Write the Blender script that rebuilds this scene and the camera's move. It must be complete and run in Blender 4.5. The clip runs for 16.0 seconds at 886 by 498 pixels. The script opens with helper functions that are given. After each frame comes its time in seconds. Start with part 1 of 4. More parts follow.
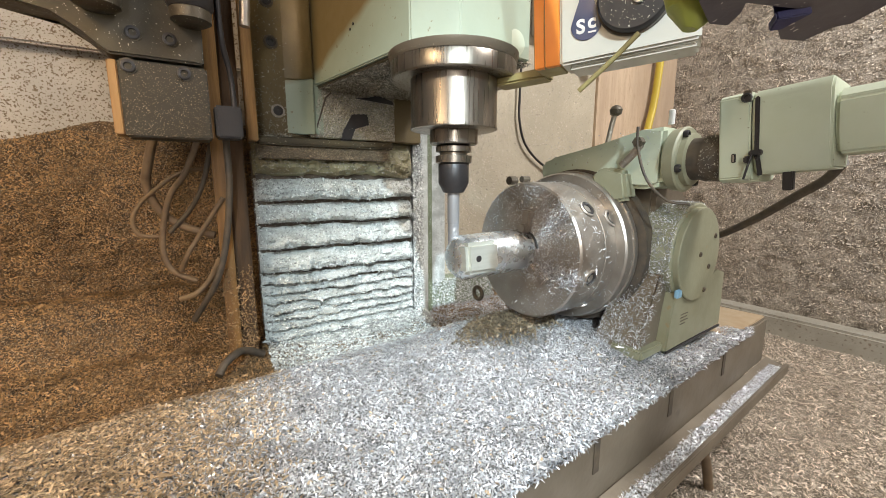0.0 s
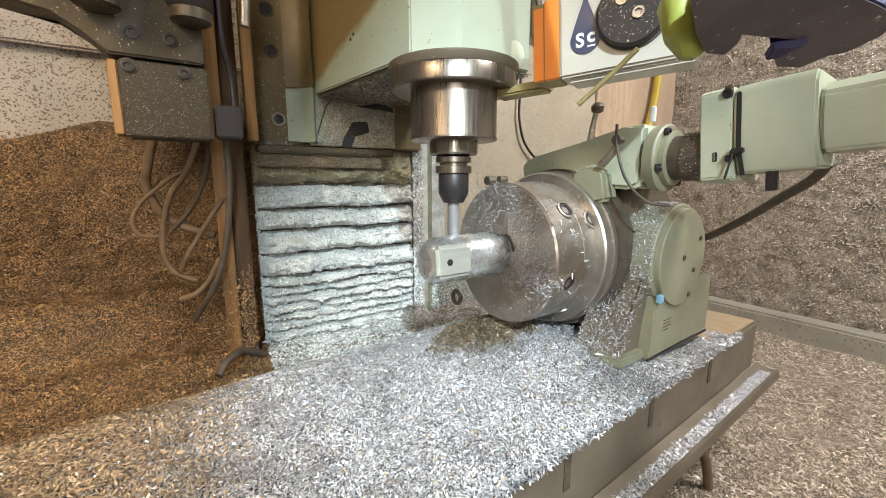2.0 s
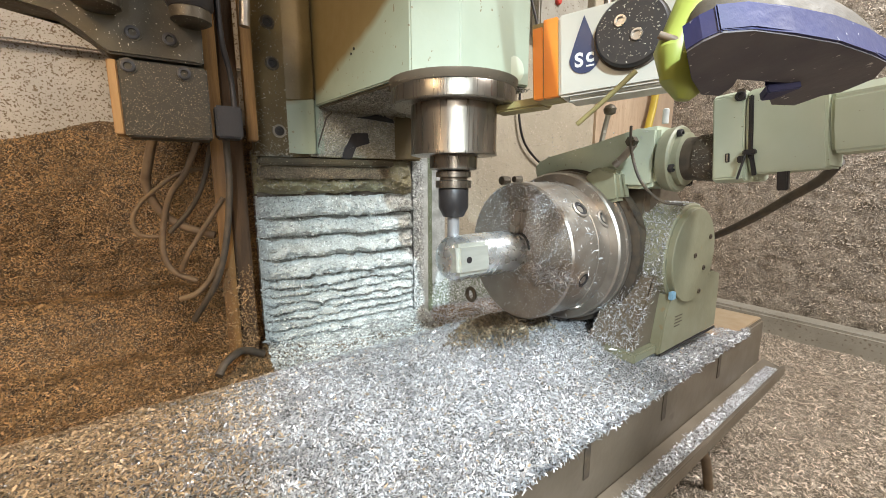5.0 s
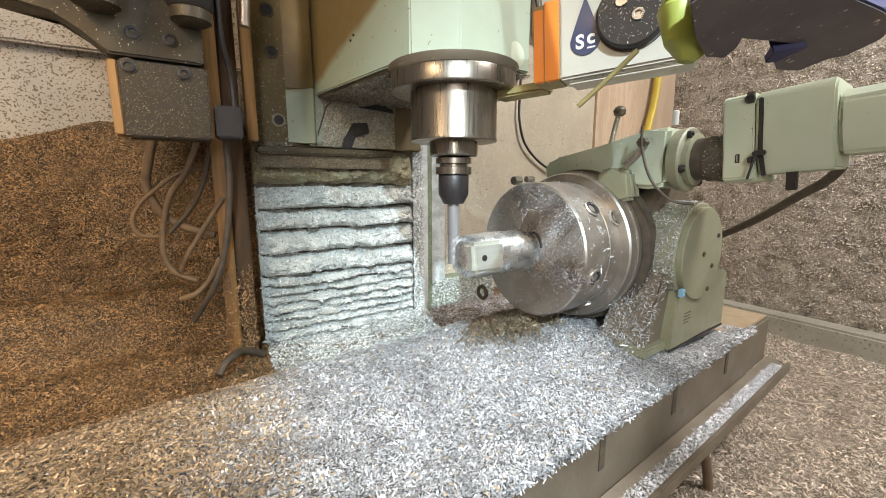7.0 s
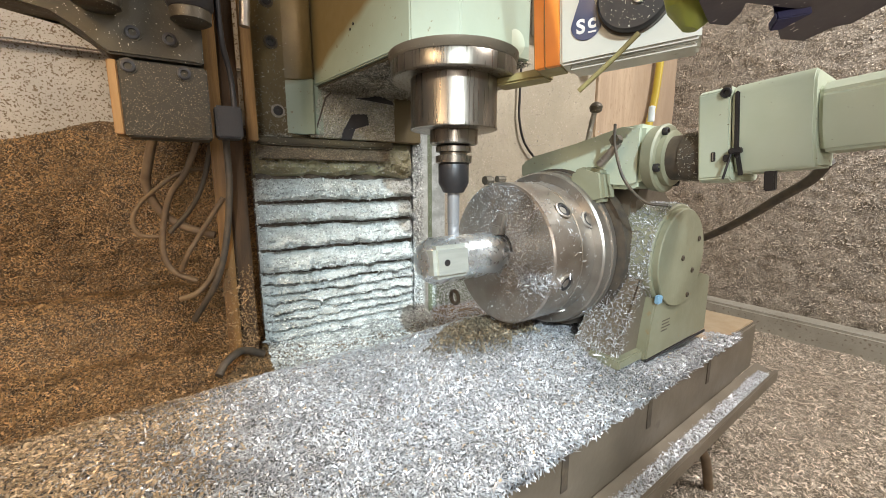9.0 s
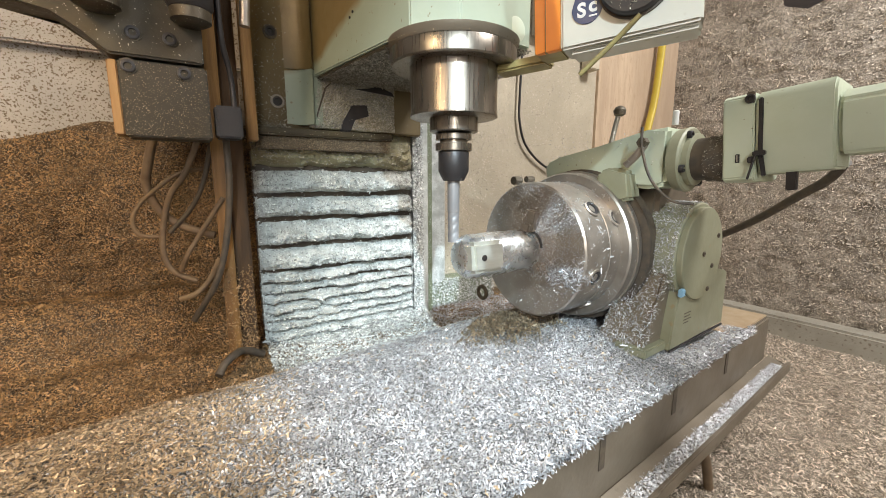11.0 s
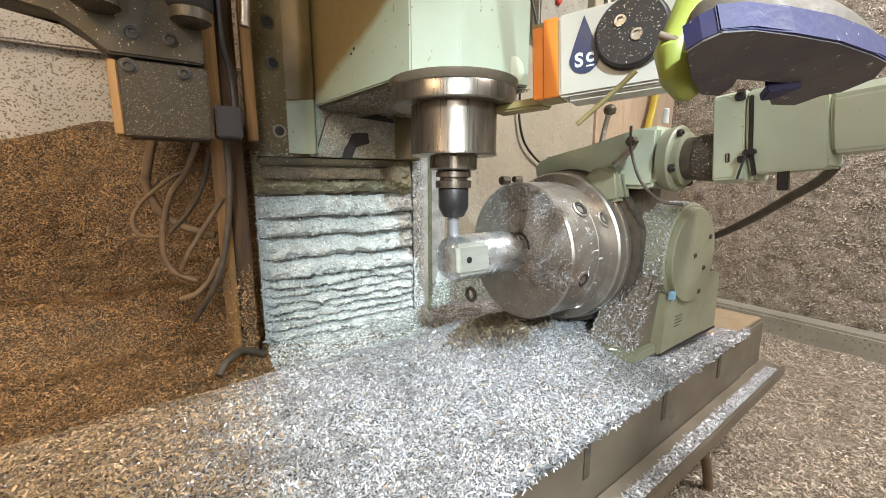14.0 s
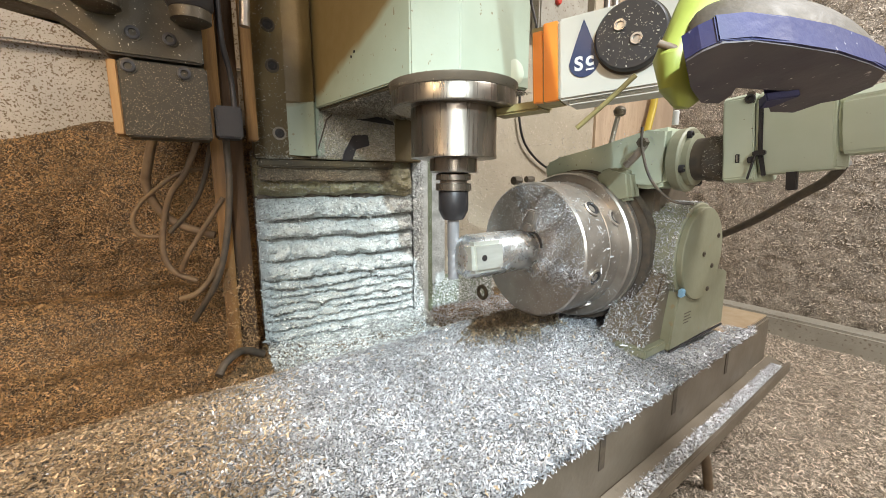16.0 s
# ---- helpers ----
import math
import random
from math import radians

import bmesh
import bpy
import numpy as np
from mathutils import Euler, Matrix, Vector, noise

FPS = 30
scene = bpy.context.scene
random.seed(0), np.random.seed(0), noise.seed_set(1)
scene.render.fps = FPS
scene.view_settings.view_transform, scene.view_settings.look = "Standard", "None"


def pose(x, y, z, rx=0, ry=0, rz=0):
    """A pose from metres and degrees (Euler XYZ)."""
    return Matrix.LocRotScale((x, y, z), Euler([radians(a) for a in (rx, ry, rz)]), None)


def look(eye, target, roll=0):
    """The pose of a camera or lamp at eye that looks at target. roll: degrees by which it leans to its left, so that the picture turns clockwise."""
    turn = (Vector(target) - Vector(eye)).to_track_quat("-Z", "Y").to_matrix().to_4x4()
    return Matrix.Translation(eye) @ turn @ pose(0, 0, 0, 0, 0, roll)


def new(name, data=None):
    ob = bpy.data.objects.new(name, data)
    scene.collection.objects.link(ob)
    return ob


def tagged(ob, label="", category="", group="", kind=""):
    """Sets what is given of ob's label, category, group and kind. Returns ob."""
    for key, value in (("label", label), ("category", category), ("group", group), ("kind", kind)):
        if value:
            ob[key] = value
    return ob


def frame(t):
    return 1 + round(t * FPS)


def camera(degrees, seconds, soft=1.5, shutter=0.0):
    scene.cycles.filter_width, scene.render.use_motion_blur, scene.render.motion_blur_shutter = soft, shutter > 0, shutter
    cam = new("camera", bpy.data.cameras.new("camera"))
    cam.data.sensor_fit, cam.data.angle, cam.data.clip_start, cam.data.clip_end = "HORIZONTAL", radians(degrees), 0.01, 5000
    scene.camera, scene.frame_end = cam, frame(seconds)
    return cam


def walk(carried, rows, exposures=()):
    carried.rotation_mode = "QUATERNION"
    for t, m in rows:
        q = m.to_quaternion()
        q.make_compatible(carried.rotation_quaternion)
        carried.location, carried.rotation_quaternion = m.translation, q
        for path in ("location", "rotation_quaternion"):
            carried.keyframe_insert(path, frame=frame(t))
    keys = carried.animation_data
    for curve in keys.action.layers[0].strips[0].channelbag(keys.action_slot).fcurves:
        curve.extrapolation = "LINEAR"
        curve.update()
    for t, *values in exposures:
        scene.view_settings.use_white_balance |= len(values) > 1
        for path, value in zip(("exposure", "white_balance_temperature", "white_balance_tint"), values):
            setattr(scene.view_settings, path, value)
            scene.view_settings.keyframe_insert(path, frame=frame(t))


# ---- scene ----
cam = camera(96.48, 16.0, soft=0.7)
CAMERA = Matrix.Translation((-0.0941, -0.1026, 0.2150)) @ pose(0, 0, 0, 0, 0, -32.12) @ pose(0, 0, 0, 90 - 9.65)
walk(cam, [(0, CAMERA), (16, CAMERA)], exposures=[(0, -0.07), (16, -0.07)])

# ---- light ----
world = bpy.data.worlds.new("world")
scene.world = world
world.use_nodes = True
world.node_tree.nodes["Background"].inputs[0].default_value = (0.9, 0.93, 1.0, 1)
world.node_tree.nodes["Background"].inputs[1].default_value = 0.02


def lamp(name, kind, at, target, energy, color, size=0.1):
    data = bpy.data.lights.new(name, kind)
    data.energy, data.color = energy, color
    if kind == "AREA":
        data.shape, data.size = "DISK", size
    else:
        data.shadow_soft_size = size
    ob = new(name, data)
    ob.matrix_world = look(at, target)
    return ob


# the machine's white work lamp
spot = lamp("work_lamp", "SPOT", (-0.44, -1.08, 1.02), (0.235, 0.46, -0.02), 215.0, (0.74, 0.91, 1.0), 0.02)
spot.data.spot_size, spot.data.spot_blend = radians(21), 1.0
# added wide fill beside the work lamp, to brighten table, casting and motor
flood = lamp("fill_flood", "SPOT", (-0.46, -1.08, 0.81), (0.16, 0.20, 0.05), 6.0, (0.94, 0.99, 1.0), 0.02)
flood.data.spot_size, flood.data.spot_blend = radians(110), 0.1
# the amber lamp at the other end
amber = lamp("amber_lamp", "AREA", (-0.55, -0.02, 0.70), (-0.30, 0.5, 0.0), 2.75, (1.0, 0.73, 0.45), 0.2)
amber.data.spread = radians(120)
# added low fill from the front; no lamp is known there
lamp("front_fill", "AREA", (-0.45, -0.75, 0.42), (0.55, 0.15, 0.15), 4.2, (1.0, 0.97, 0.93), 0.3)
# added overhead fill that lifts the right floor and wall
lamp("overhead_fill", "AREA", (0.72, -0.45, 1.22), (0.85, 0.0, 0.0), 27.0, (0.98, 0.98, 0.98), 0.4)


# ---- materials ----
def material(name, color, rough=0.5, metal=0.0, second=None, scale=60.0, bump=0.0, bump_scale=300.0, island=0.0, random_object=0.0,
             spots=None, spot_scale=90.0, spot_level=0.62, stretch=None, spot_soft=0.06, oiled=None):
    m = bpy.data.materials.new(name)
    m.use_nodes = True
    n, l = m.node_tree.nodes, m.node_tree.links
    b = n["Principled BSDF"]
    b.inputs["Roughness"].default_value, b.inputs["Metallic"].default_value = rough, metal
    where = n.new("ShaderNodeTexCoord").outputs["Object"]
    if stretch:
        mapping = n.new("ShaderNodeMapping")
        mapping.inputs["Scale"].default_value = stretch
        l.new(where, mapping.inputs[0])
        where = mapping.outputs[0]

    def noisy(size, detail=4.0):
        t = n.new("ShaderNodeTexNoise")
        t.inputs["Scale"].default_value, t.inputs["Detail"].default_value = size, detail
        l.new(where, t.inputs["Vector"])
        return t.outputs["Fac"]

    def mixed(fac, a, c):
        x = n.new("ShaderNodeMix")
        x.data_type = "RGBA"
        l.new(fac, x.inputs[0])
        for socket, value in ((x.inputs[6], a), (x.inputs[7], c)):
            if isinstance(value, tuple):
                socket.default_value = (*value, 1)
            else:
                l.new(value, socket)
        return x.outputs[2]

    def ramp(fac, low, high):
        r = n.new("ShaderNodeMapRange")
        r.inputs[1].default_value, r.inputs[2].default_value = low, high
        l.new(fac, r.inputs[0])
        return r.outputs[0]

    out = mixed(ramp(noisy(scale), 0.35, 0.65), color, second or tuple(c * 0.75 for c in color))
    out = mixed(ramp(noisy(scale * 0.13, 2.0), 0.4, 0.7), out, tuple(c * 0.8 for c in (second or color)))
    if spots:
        out = mixed(ramp(noisy(spot_scale, 2.0), spot_level, spot_level + spot_soft), out, spots)
    if oiled:
        # brown oil film over the upper, rear part of a casting: colour, height and depth at which it ends
        film_colour, level, depth = oiled
        axes = n.new("ShaderNodeSeparateXYZ")
        l.new(where, axes.inputs[0])
        wavy = n.new("ShaderNodeMath")
        wavy.operation = "MULTIPLY_ADD"
        l.new(noisy(14.0, 3.0), wavy.inputs[0])
        wavy.inputs[1].default_value = 0.03
        l.new(axes.outputs[2], wavy.inputs[2])
        both = n.new("ShaderNodeMath")
        both.operation = "MULTIPLY"
        slanted = n.new("ShaderNodeMath")
        slanted.operation = "MULTIPLY_ADD"
        l.new(axes.outputs[1], slanted.inputs[0])
        slanted.inputs[1].default_value = 0.34
        l.new(wavy.outputs[0], slanted.inputs[2])
        l.new(ramp(slanted.outputs[0], level + 0.011, level + 0.024), both.inputs[0])
        l.new(ramp(axes.outputs[1], depth - 0.03, depth + 0.03), both.inputs[1])
        out = mixed(both.outputs[0], out, film_colour)
    if island or random_object:
        g = n.new("ShaderNodeNewGeometry" if island else "ShaderNodeObjectInfo")
        h = n.new("ShaderNodeHueSaturation")
        k = n.new("ShaderNodeMapRange")
        amount = island or random_object
        k.inputs[3].default_value, k.inputs[4].default_value = 1 - amount, 1 + amount * 0.6
        l.new(g.outputs["Random Per Island" if island else "Random"], k.inputs[0])
        l.new(k.outputs[0], h.inputs["Value"])
        l.new(out, h.inputs["Color"])
        out = h.outputs[0]
    l.new(out, b.inputs["Base Color"])
    if bump:
        p = n.new("ShaderNodeBump")
        p.inputs["Strength"].default_value, p.inputs["Distance"].default_value = bump, 0.002
        l.new(noisy(bump_scale, 6.0), p.inputs["Height"])
        l.new(p.outputs[0], b.inputs["Normal"])
    r = ramp(noisy(scale * 2.1), 0.2, 0.8)
    q = n.new("ShaderNodeMapRange")
    q.inputs[3].default_value, q.inputs[4].default_value = max(rough - 0.1, 0.05), min(rough + 0.12, 1)
    l.new(r, q.inputs[0])
    l.new(q.outputs[0], b.inputs["Roughness"])
    return m


PAINT = material("green_paint", (0.50, 0.54, 0.425), 0.55, 0, (0.47, 0.51, 0.385), 25, 0.08, 160, spots=(0.22, 0.19, 0.12), spot_scale=170, spot_level=0.715, spot_soft=0.03)
PAINT_HEAD = material("oil_stained_green_paint", (0.37, 0.425, 0.33), 0.5, 0, (0.345, 0.395, 0.30), 25, 0.08, 160, spots=(0.22, 0.19, 0.12), spot_scale=150, spot_level=0.70, spot_soft=0.03, oiled=((0.20, 0.145, 0.06), 0.502, 0.25))
SLIDE_PAINT = material("oily_slide_paint", (0.22, 0.16, 0.065), 0.5, 0.05, (0.13, 0.092, 0.036), 22, 0.2, 200, spots=(0.4, 0.36, 0.26), spot_scale=420, spot_level=0.73)
GREASY = material("greasy_dark_paint", (0.095, 0.072, 0.032), 0.58, 0.0, (0.040, 0.030, 0.014), 30, 0.2, 260, spots=(0.5, 0.45, 0.35), spot_scale=450, spot_level=0.68)
PAINT_DIRTY = material("dirty_green_paint", (0.34, 0.33, 0.20), 0.6, 0, (0.24, 0.20, 0.11), 30, 0.3, 300, spots=(0.62, 0.6, 0.5), spot_scale=420, spot_level=0.66)
# olive green darkened to hold the shade on the side plate
PAINT_PLATE = material("shaded_green_paint", (0.285, 0.285, 0.20), 0.5, 0, (0.235, 0.23, 0.15), 22, 0.12, 200, spots=(0.26, 0.21, 0.12), spot_scale=80, spot_level=0.68)
STEEL = material("turned_steel", (0.47, 0.43, 0.385), 0.36, 0.85, (0.36, 0.32, 0.28), 40, 0.1, 500, spots=(0.6, 0.58, 0.55), spot_scale=160, spot_level=0.66)
STEEL_SPIN = material("brushed_steel", (0.27, 0.235, 0.195), 0.30, 0.92, (0.232, 0.198, 0.163), 6, 0.05, 80, stretch=(40, 40, 1))
ALUMINIUM = material("milled_aluminium", (0.76, 0.79, 0.80), 0.27, 0.88, (0.66, 0.69, 0.71), 60, 0.1, 900)
MILLED_FLAT = material("milled_flat", (0.68, 0.69, 0.63), 0.42, 0.6, (0.58, 0.59, 0.53), 30, 0.12, 500, stretch=(1, 1, 8))
CARBIDE = material("bright_carbide", (0.40, 0.40, 0.41), 0.45, 0.5, (0.32, 0.32, 0.33), 6, 0, 80, stretch=(30, 30, 1))
BLACK = material("black_oxide", (0.020, 0.020, 0.022), 0.42, 0.2, (0.035, 0.03, 0.03), 80, 0.1, 400)
RUBBER = material("dark_rubber", (0.05, 0.042, 0.035), 0.6, 0, (0.10, 0.075, 0.05), 60, 0.2, 300)
DARK_STEEL = material("oily_steel", (0.12, 0.10, 0.075), 0.45, 0.5, (0.08, 0.065, 0.045), 40, 0.15, 200, spots=(0.42, 0.38, 0.3), spot_scale=500, spot_level=0.66)
WOOD = material("bare_wood", (0.50, 0.30, 0.12), 0.6, 0, (0.36, 0.20, 0.07), 10, 0.3, 60, stretch=(9, 9, 0.8))
OLD_WOOD = material("oily_wood", (0.40, 0.215, 0.065), 0.55, 0, (0.17, 0.085, 0.028), 10, 0.3, 60, stretch=(9, 9, 0.8))
DARK_WOOD = material("dark_oily_wood", (0.11, 0.06, 0.028), 0.8, 0, (0.07, 0.04, 0.02), 10, 0.3, 60, stretch=(9, 9, 0.8))
BOARD = material("chipboard", (0.56, 0.42, 0.29), 0.7, 0, (0.47, 0.34, 0.23), 14, 0.2, 90, stretch=(7, 7, 0.8), spots=(0.4, 0.28, 0.18), spot_scale=60)
SHEET = material("cream_sheet_metal", (0.56, 0.49, 0.37), 0.55, 0, (0.50, 0.43, 0.32), 40, 0.25, 500, spots=(0.40, 0.32, 0.22), spot_scale=380, spot_level=0.6)
CAST = material("cast_iron", (0.22, 0.185, 0.14), 0.45, 0.35, (0.16, 0.13, 0.095), 12, 0.15, 200, spots=(0.14, 0.11, 0.08), spot_scale=30, spot_level=0.68)
CAST_TOP = material("ground_cast_iron", (0.46, 0.36, 0.24), 0.4, 0.3, (0.40, 0.29, 0.18), 30, 0.1, 300)
CHIPS = material("aluminium_chips", (0.74, 0.75, 0.78), 0.34, 0.4, (0.60, 0.61, 0.635), 200, island=0.5)
# near-black mottling stands for the shade between loose chips
CHIP_BED = material("chip_bed", (0.34, 0.34, 0.355), 0.6, 0.1, (0.07, 0.068, 0.065), 420, 1.0, 500, spots=(0.62, 0.6, 0.58), spot_scale=600, spot_level=0.55)
# brown here is oil plus the amber-lit shade at the left
BROWN_CHIPS = material("oily_shaded_chips", (0.46, 0.29, 0.14), 0.42, 0.25, (0.32, 0.195, 0.09), 200, island=0.55)
WALL_CHIPS = material("dull_chips", (0.72, 0.63, 0.53), 0.55, 0.1, (0.54, 0.46, 0.37), 200, island=0.65)
# tan puts the amber light into the chips' own colour
TABLE_BROWN = material("tan_chips", (0.66, 0.52, 0.36), 0.42, 0.2, (0.48, 0.36, 0.23), 200, island=0.6)
FLOOR_CHIPS = material("floor_chips", (0.86, 0.74, 0.60), 0.4, 0.15, (0.70, 0.58, 0.46), 200, island=0.6)
FLOOR_BED = material("floor_chip_bed", (0.24, 0.185, 0.13), 0.6, 0.1, (0.09, 0.068, 0.045), 420, 1.0, 500, spots=(0.6, 0.5, 0.38), spot_scale=600, spot_level=0.55)
# bed under them, browned for oil and the same shade
BROWN_BED = material("oily_shaded_chip_bed", (0.20, 0.122, 0.055), 0.6, 0.1, (0.055, 0.036, 0.02), 420, 1.0, 500, spots=(0.42, 0.33, 0.22), spot_scale=600, spot_level=0.57)
WALL_BED = material("chip_spattered_wall", (0.46, 0.39, 0.315), 0.65, 0, (0.17, 0.14, 0.11), 260, 1.0, 330, spots=(0.62, 0.55, 0.46), spot_scale=420, spot_level=0.58)
WALL_WHITE = material("spattered_white_wall", (0.50, 0.475, 0.44), 0.6, 0, (0.44, 0.415, 0.38), 50, 0.4, 420, spots=(0.16, 0.12, 0.08), spot_scale=430, spot_level=0.555)
SNOW = material("packed_fine_chips", (0.74, 0.76, 0.74), 0.5, 0.05, (0.52, 0.54, 0.51), 380, 1.0, 600, spots=(0.18, 0.18, 0.16), spot_scale=400, spot_level=0.645)
SNOW_CHIPS = material("fine_white_chips", (0.82, 0.84, 0.82), 0.42, 0.15, (0.64, 0.66, 0.64), 200, island=0.75)
DARK_GREEN = material("dark_green_paint", (0.22, 0.26, 0.17), 0.5, 0, (0.16, 0.18, 0.11), 60, 0.3, 400, spots=(0.6, 0.62, 0.55), spot_scale=420, spot_level=0.6)
PANEL_DUST = material("grey_chip_dust", (0.50, 0.47, 0.40), 0.45, 0.2, (0.34, 0.31, 0.25), 200, island=0.6)
NEST = material("dull_brown_chips", (0.34, 0.27, 0.18), 0.5, 0.2, (0.22, 0.17, 0.11), 200, island=0.6)
ORANGE = material("orange_label", (0.85, 0.27, 0.03), 0.4, 0, (0.78, 0.23, 0.02), 30)
NAVY = material("navy_label", (0.015, 0.03, 0.09), 0.35, 0, (0.02, 0.04, 0.11), 40, spots=(0.35, 0.38, 0.42), spot_scale=700, spot_level=0.72)
WHITE = material("white_print", (0.80, 0.80, 0.78), 0.5)
BLUE = material("blue_plastic", (0.024, 0.028, 0.125), 0.6, 0, (0.042, 0.040, 0.10), 30, 0.15, 300, spots=(0.34, 0.32, 0.34), spot_scale=300, spot_level=0.69)
GREY_PLASTIC = material("dusty_grey_plastic", (0.15, 0.132, 0.135), 0.6, 0, (0.10, 0.088, 0.10), 40, 0.15, 300, spots=(0.6, 0.56, 0.52), spot_scale=300, spot_level=0.70)
YELLOW = material("yellow_hose", (0.62, 0.46, 0.05), 0.5, 0, (0.55, 0.40, 0.05), 50)
LIME = material("lime_plastic", (0.40, 0.44, 0.08), 0.45, 0, (0.30, 0.34, 0.07), 30, 0.3, 60)
OLIVE = material("olive_pipe", (0.30, 0.25, 0.10), 0.5, 0, (0.22, 0.17, 0.07), 50)
BRASS = material("steel_pin", (0.55, 0.52, 0.48), 0.3, 0.9)
TAN = material("tan_cable", (0.24, 0.165, 0.095), 0.65, 0, (0.15, 0.10, 0.06), 60, 0.3, 300)
TAG_BLUE = material("pale_blue_tape", (0.25, 0.45, 0.62), 0.5)
RED = material("red_button", (0.55, 0.05, 0.03), 0.4)
KERB = material("dusty_kerb", (0.42, 0.39, 0.33), 0.6, 0, (0.34, 0.31, 0.25), 40, 0.3, 200, spots=(0.2, 0.16, 0.12), spot_scale=150, spot_level=0.62)
CEIL = material("grey_ceiling", (0.42, 0.38, 0.33), 0.7, 0, (0.36, 0.33, 0.28), 5)


# ---- mesh helpers ----
def mesh_of(name, bm, mat, smooth=False):
    me = bpy.data.meshes.new(name)
    bmesh.ops.recalc_face_normals(bm, faces=bm.faces)
    bm.to_mesh(me)
    bm.free()
    me.materials.append(mat)
    if smooth:
        me.shade_smooth()
        me.set_sharp_from_angle(angle=radians(38))
    return me


def thing(name, base, label, category, group="", kind=""):
    ob = new(name)
    ob.empty_display_size = 0.02
    ob.location = base
    return tagged(ob, label, category, group, kind)


def base_of(ob):
    return Vector((0, 0, 0)) if ob is None else ob.location + base_of(ob.parent)


def part(name, bm, mat, parent, label="", smooth=True):
    """One mesh, drawn in the place's own metres, under its thing."""
    ob = new(name, mesh_of(name, bm, mat, smooth))
    if parent is not None:
        ob.parent = parent
        ob.location = -base_of(parent)
    return tagged(ob, label)


def resized(ob, scale, shift):
    """Trues the size and place of a whole top-level thing: every point p becomes scale * p + shift."""
    ob.location = Vector([a * b + c for a, b, c in zip(ob.location, scale, shift)])
    ob.scale = scale
    return ob


def structure(name, bm, mat, label, category, smooth=False):
    return tagged(new(name, mesh_of(name, bm, mat, smooth)), label, category, kind="structure")


def box(x0, x1, y0, y1, z0, z1, bevel=0.002, bm=None, turn=None):
    own = bmesh.new()
    bmesh.ops.create_cube(own, size=1)
    for v in own.verts:
        v.co = ((x0 + x1) / 2 + v.co.x * (x1 - x0), (y0 + y1) / 2 + v.co.y * (y1 - y0), (z0 + z1) / 2 + v.co.z * (z1 - z0))
    if bevel:
        bmesh.ops.bevel(own, geom=own.edges[:], offset=bevel, segments=2, affect="EDGES")
    if turn:
        bmesh.ops.transform(own, matrix=turn, verts=own.verts)
    return join(bm, own)


def join(bm, own):
    if bm is None:
        return own
    me = bpy.data.meshes.new("join")
    own.to_mesh(me)
    own.free()
    bm.from_mesh(me)
    bpy.data.meshes.remove(me)
    return bm


def lathe(axis, centre, profile, segments=64, bm=None, a0=0.0, a1=360.0):
    """A turned body: profile is (along, radius) in metres from the centre along the axis."""
    own = bmesh.new()
    rings = []
    n = segments
    for along, r in profile:
        ring = []
        for k in range(n):
            a = radians(a0 + (a1 - a0) * k / n)
            u, v = r * math.cos(a), r * math.sin(a)
            p = {"x": (along, u, v), "y": (u, along, v), "z": (u, v, along)}[axis]
            ring.append(own.verts.new(Vector(centre) + Vector(p)))
        rings.append(ring)
    for a, b in zip(rings, rings[1:]):
        for k in range(n):
            own.faces.new((a[k], a[(k + 1) % n], b[(k + 1) % n], b[k]))
    own.faces.new(rings[0])
    own.faces.new(rings[-1])
    return join(bm, own)


def prism(points, axis, lo, hi, bevel=0.0015, bm=None):
    """A flat outline (two coordinates) drawn out along an axis."""
    own = bmesh.new()

    def at(p, w):
        return {"x": (w, p[0], p[1]), "y": (p[0], w, p[1]), "z": (p[0], p[1], w)}[axis]
    low = [own.verts.new(at(p, lo)) for p in points]
    high = [own.verts.new(at(p, hi)) for p in points]
    n = len(points)
    for k in range(n):
        own.faces.new((low[k], low[(k + 1) % n], high[(k + 1) % n], high[k]))
    own.faces.new(low)
    own.faces.new(high)
    if bevel:
        bmesh.ops.bevel(own, geom=own.edges[:], offset=bevel, segments=2, affect="EDGES")
    return join(bm, own)


def tube(points, radius, bm=None, segments=10, steps=8):
    """A round cable through points."""
    own = bmesh.new()
    p = [Vector(q) for q in points]
    p = [p[0] * 2 - p[1]] + p + [p[-1] * 2 - p[-2]]
    line = []
    for i in range(1, len(p) - 2):
        for k in range(steps):
            t = k / steps
            a, b, c, d = p[i - 1:i + 3]
            line.append(0.5 * (2 * b + (c - a) * t + (2 * a - 5 * b + 4 * c - d) * t * t + (3 * b - a - 3 * c + d) * t ** 3))
    line.append(p[-2])
    side = None
    rings = []
    for i, q in enumerate(line):
        way = (line[min(i + 1, len(line) - 1)] - line[max(i - 1, 0)]).normalized()
        if side is None:
            side = way.orthogonal().normalized()
        side = (side - way * side.dot(way)).normalized()
        up = way.cross(side)
        rings.append([own.verts.new(q + radius * (math.cos(a) * side + math.sin(a) * up)) for a in (2 * math.pi * k / segments for k in range(segments))])
    for a, b in zip(rings, rings[1:]):
        for k in range(segments):
            own.faces.new((a[k], a[(k + 1) % segments], b[(k + 1) % segments], b[k]))
    own.faces.new(rings[0])
    own.faces.new(rings[-1])
    return join(bm, own)


def hex_socket(centre, axis, r=0.006, depth=0.004, toward=-1):
    """A socket-head cap screw seen end on; toward gives the side that shows."""
    s = toward
    return lathe(axis, centre, [(0, r), (s * depth * 0.85, r), (s * depth, r * 0.88), (s * depth, r * 0.55), (s * depth * 0.35, r * 0.5)], 20)


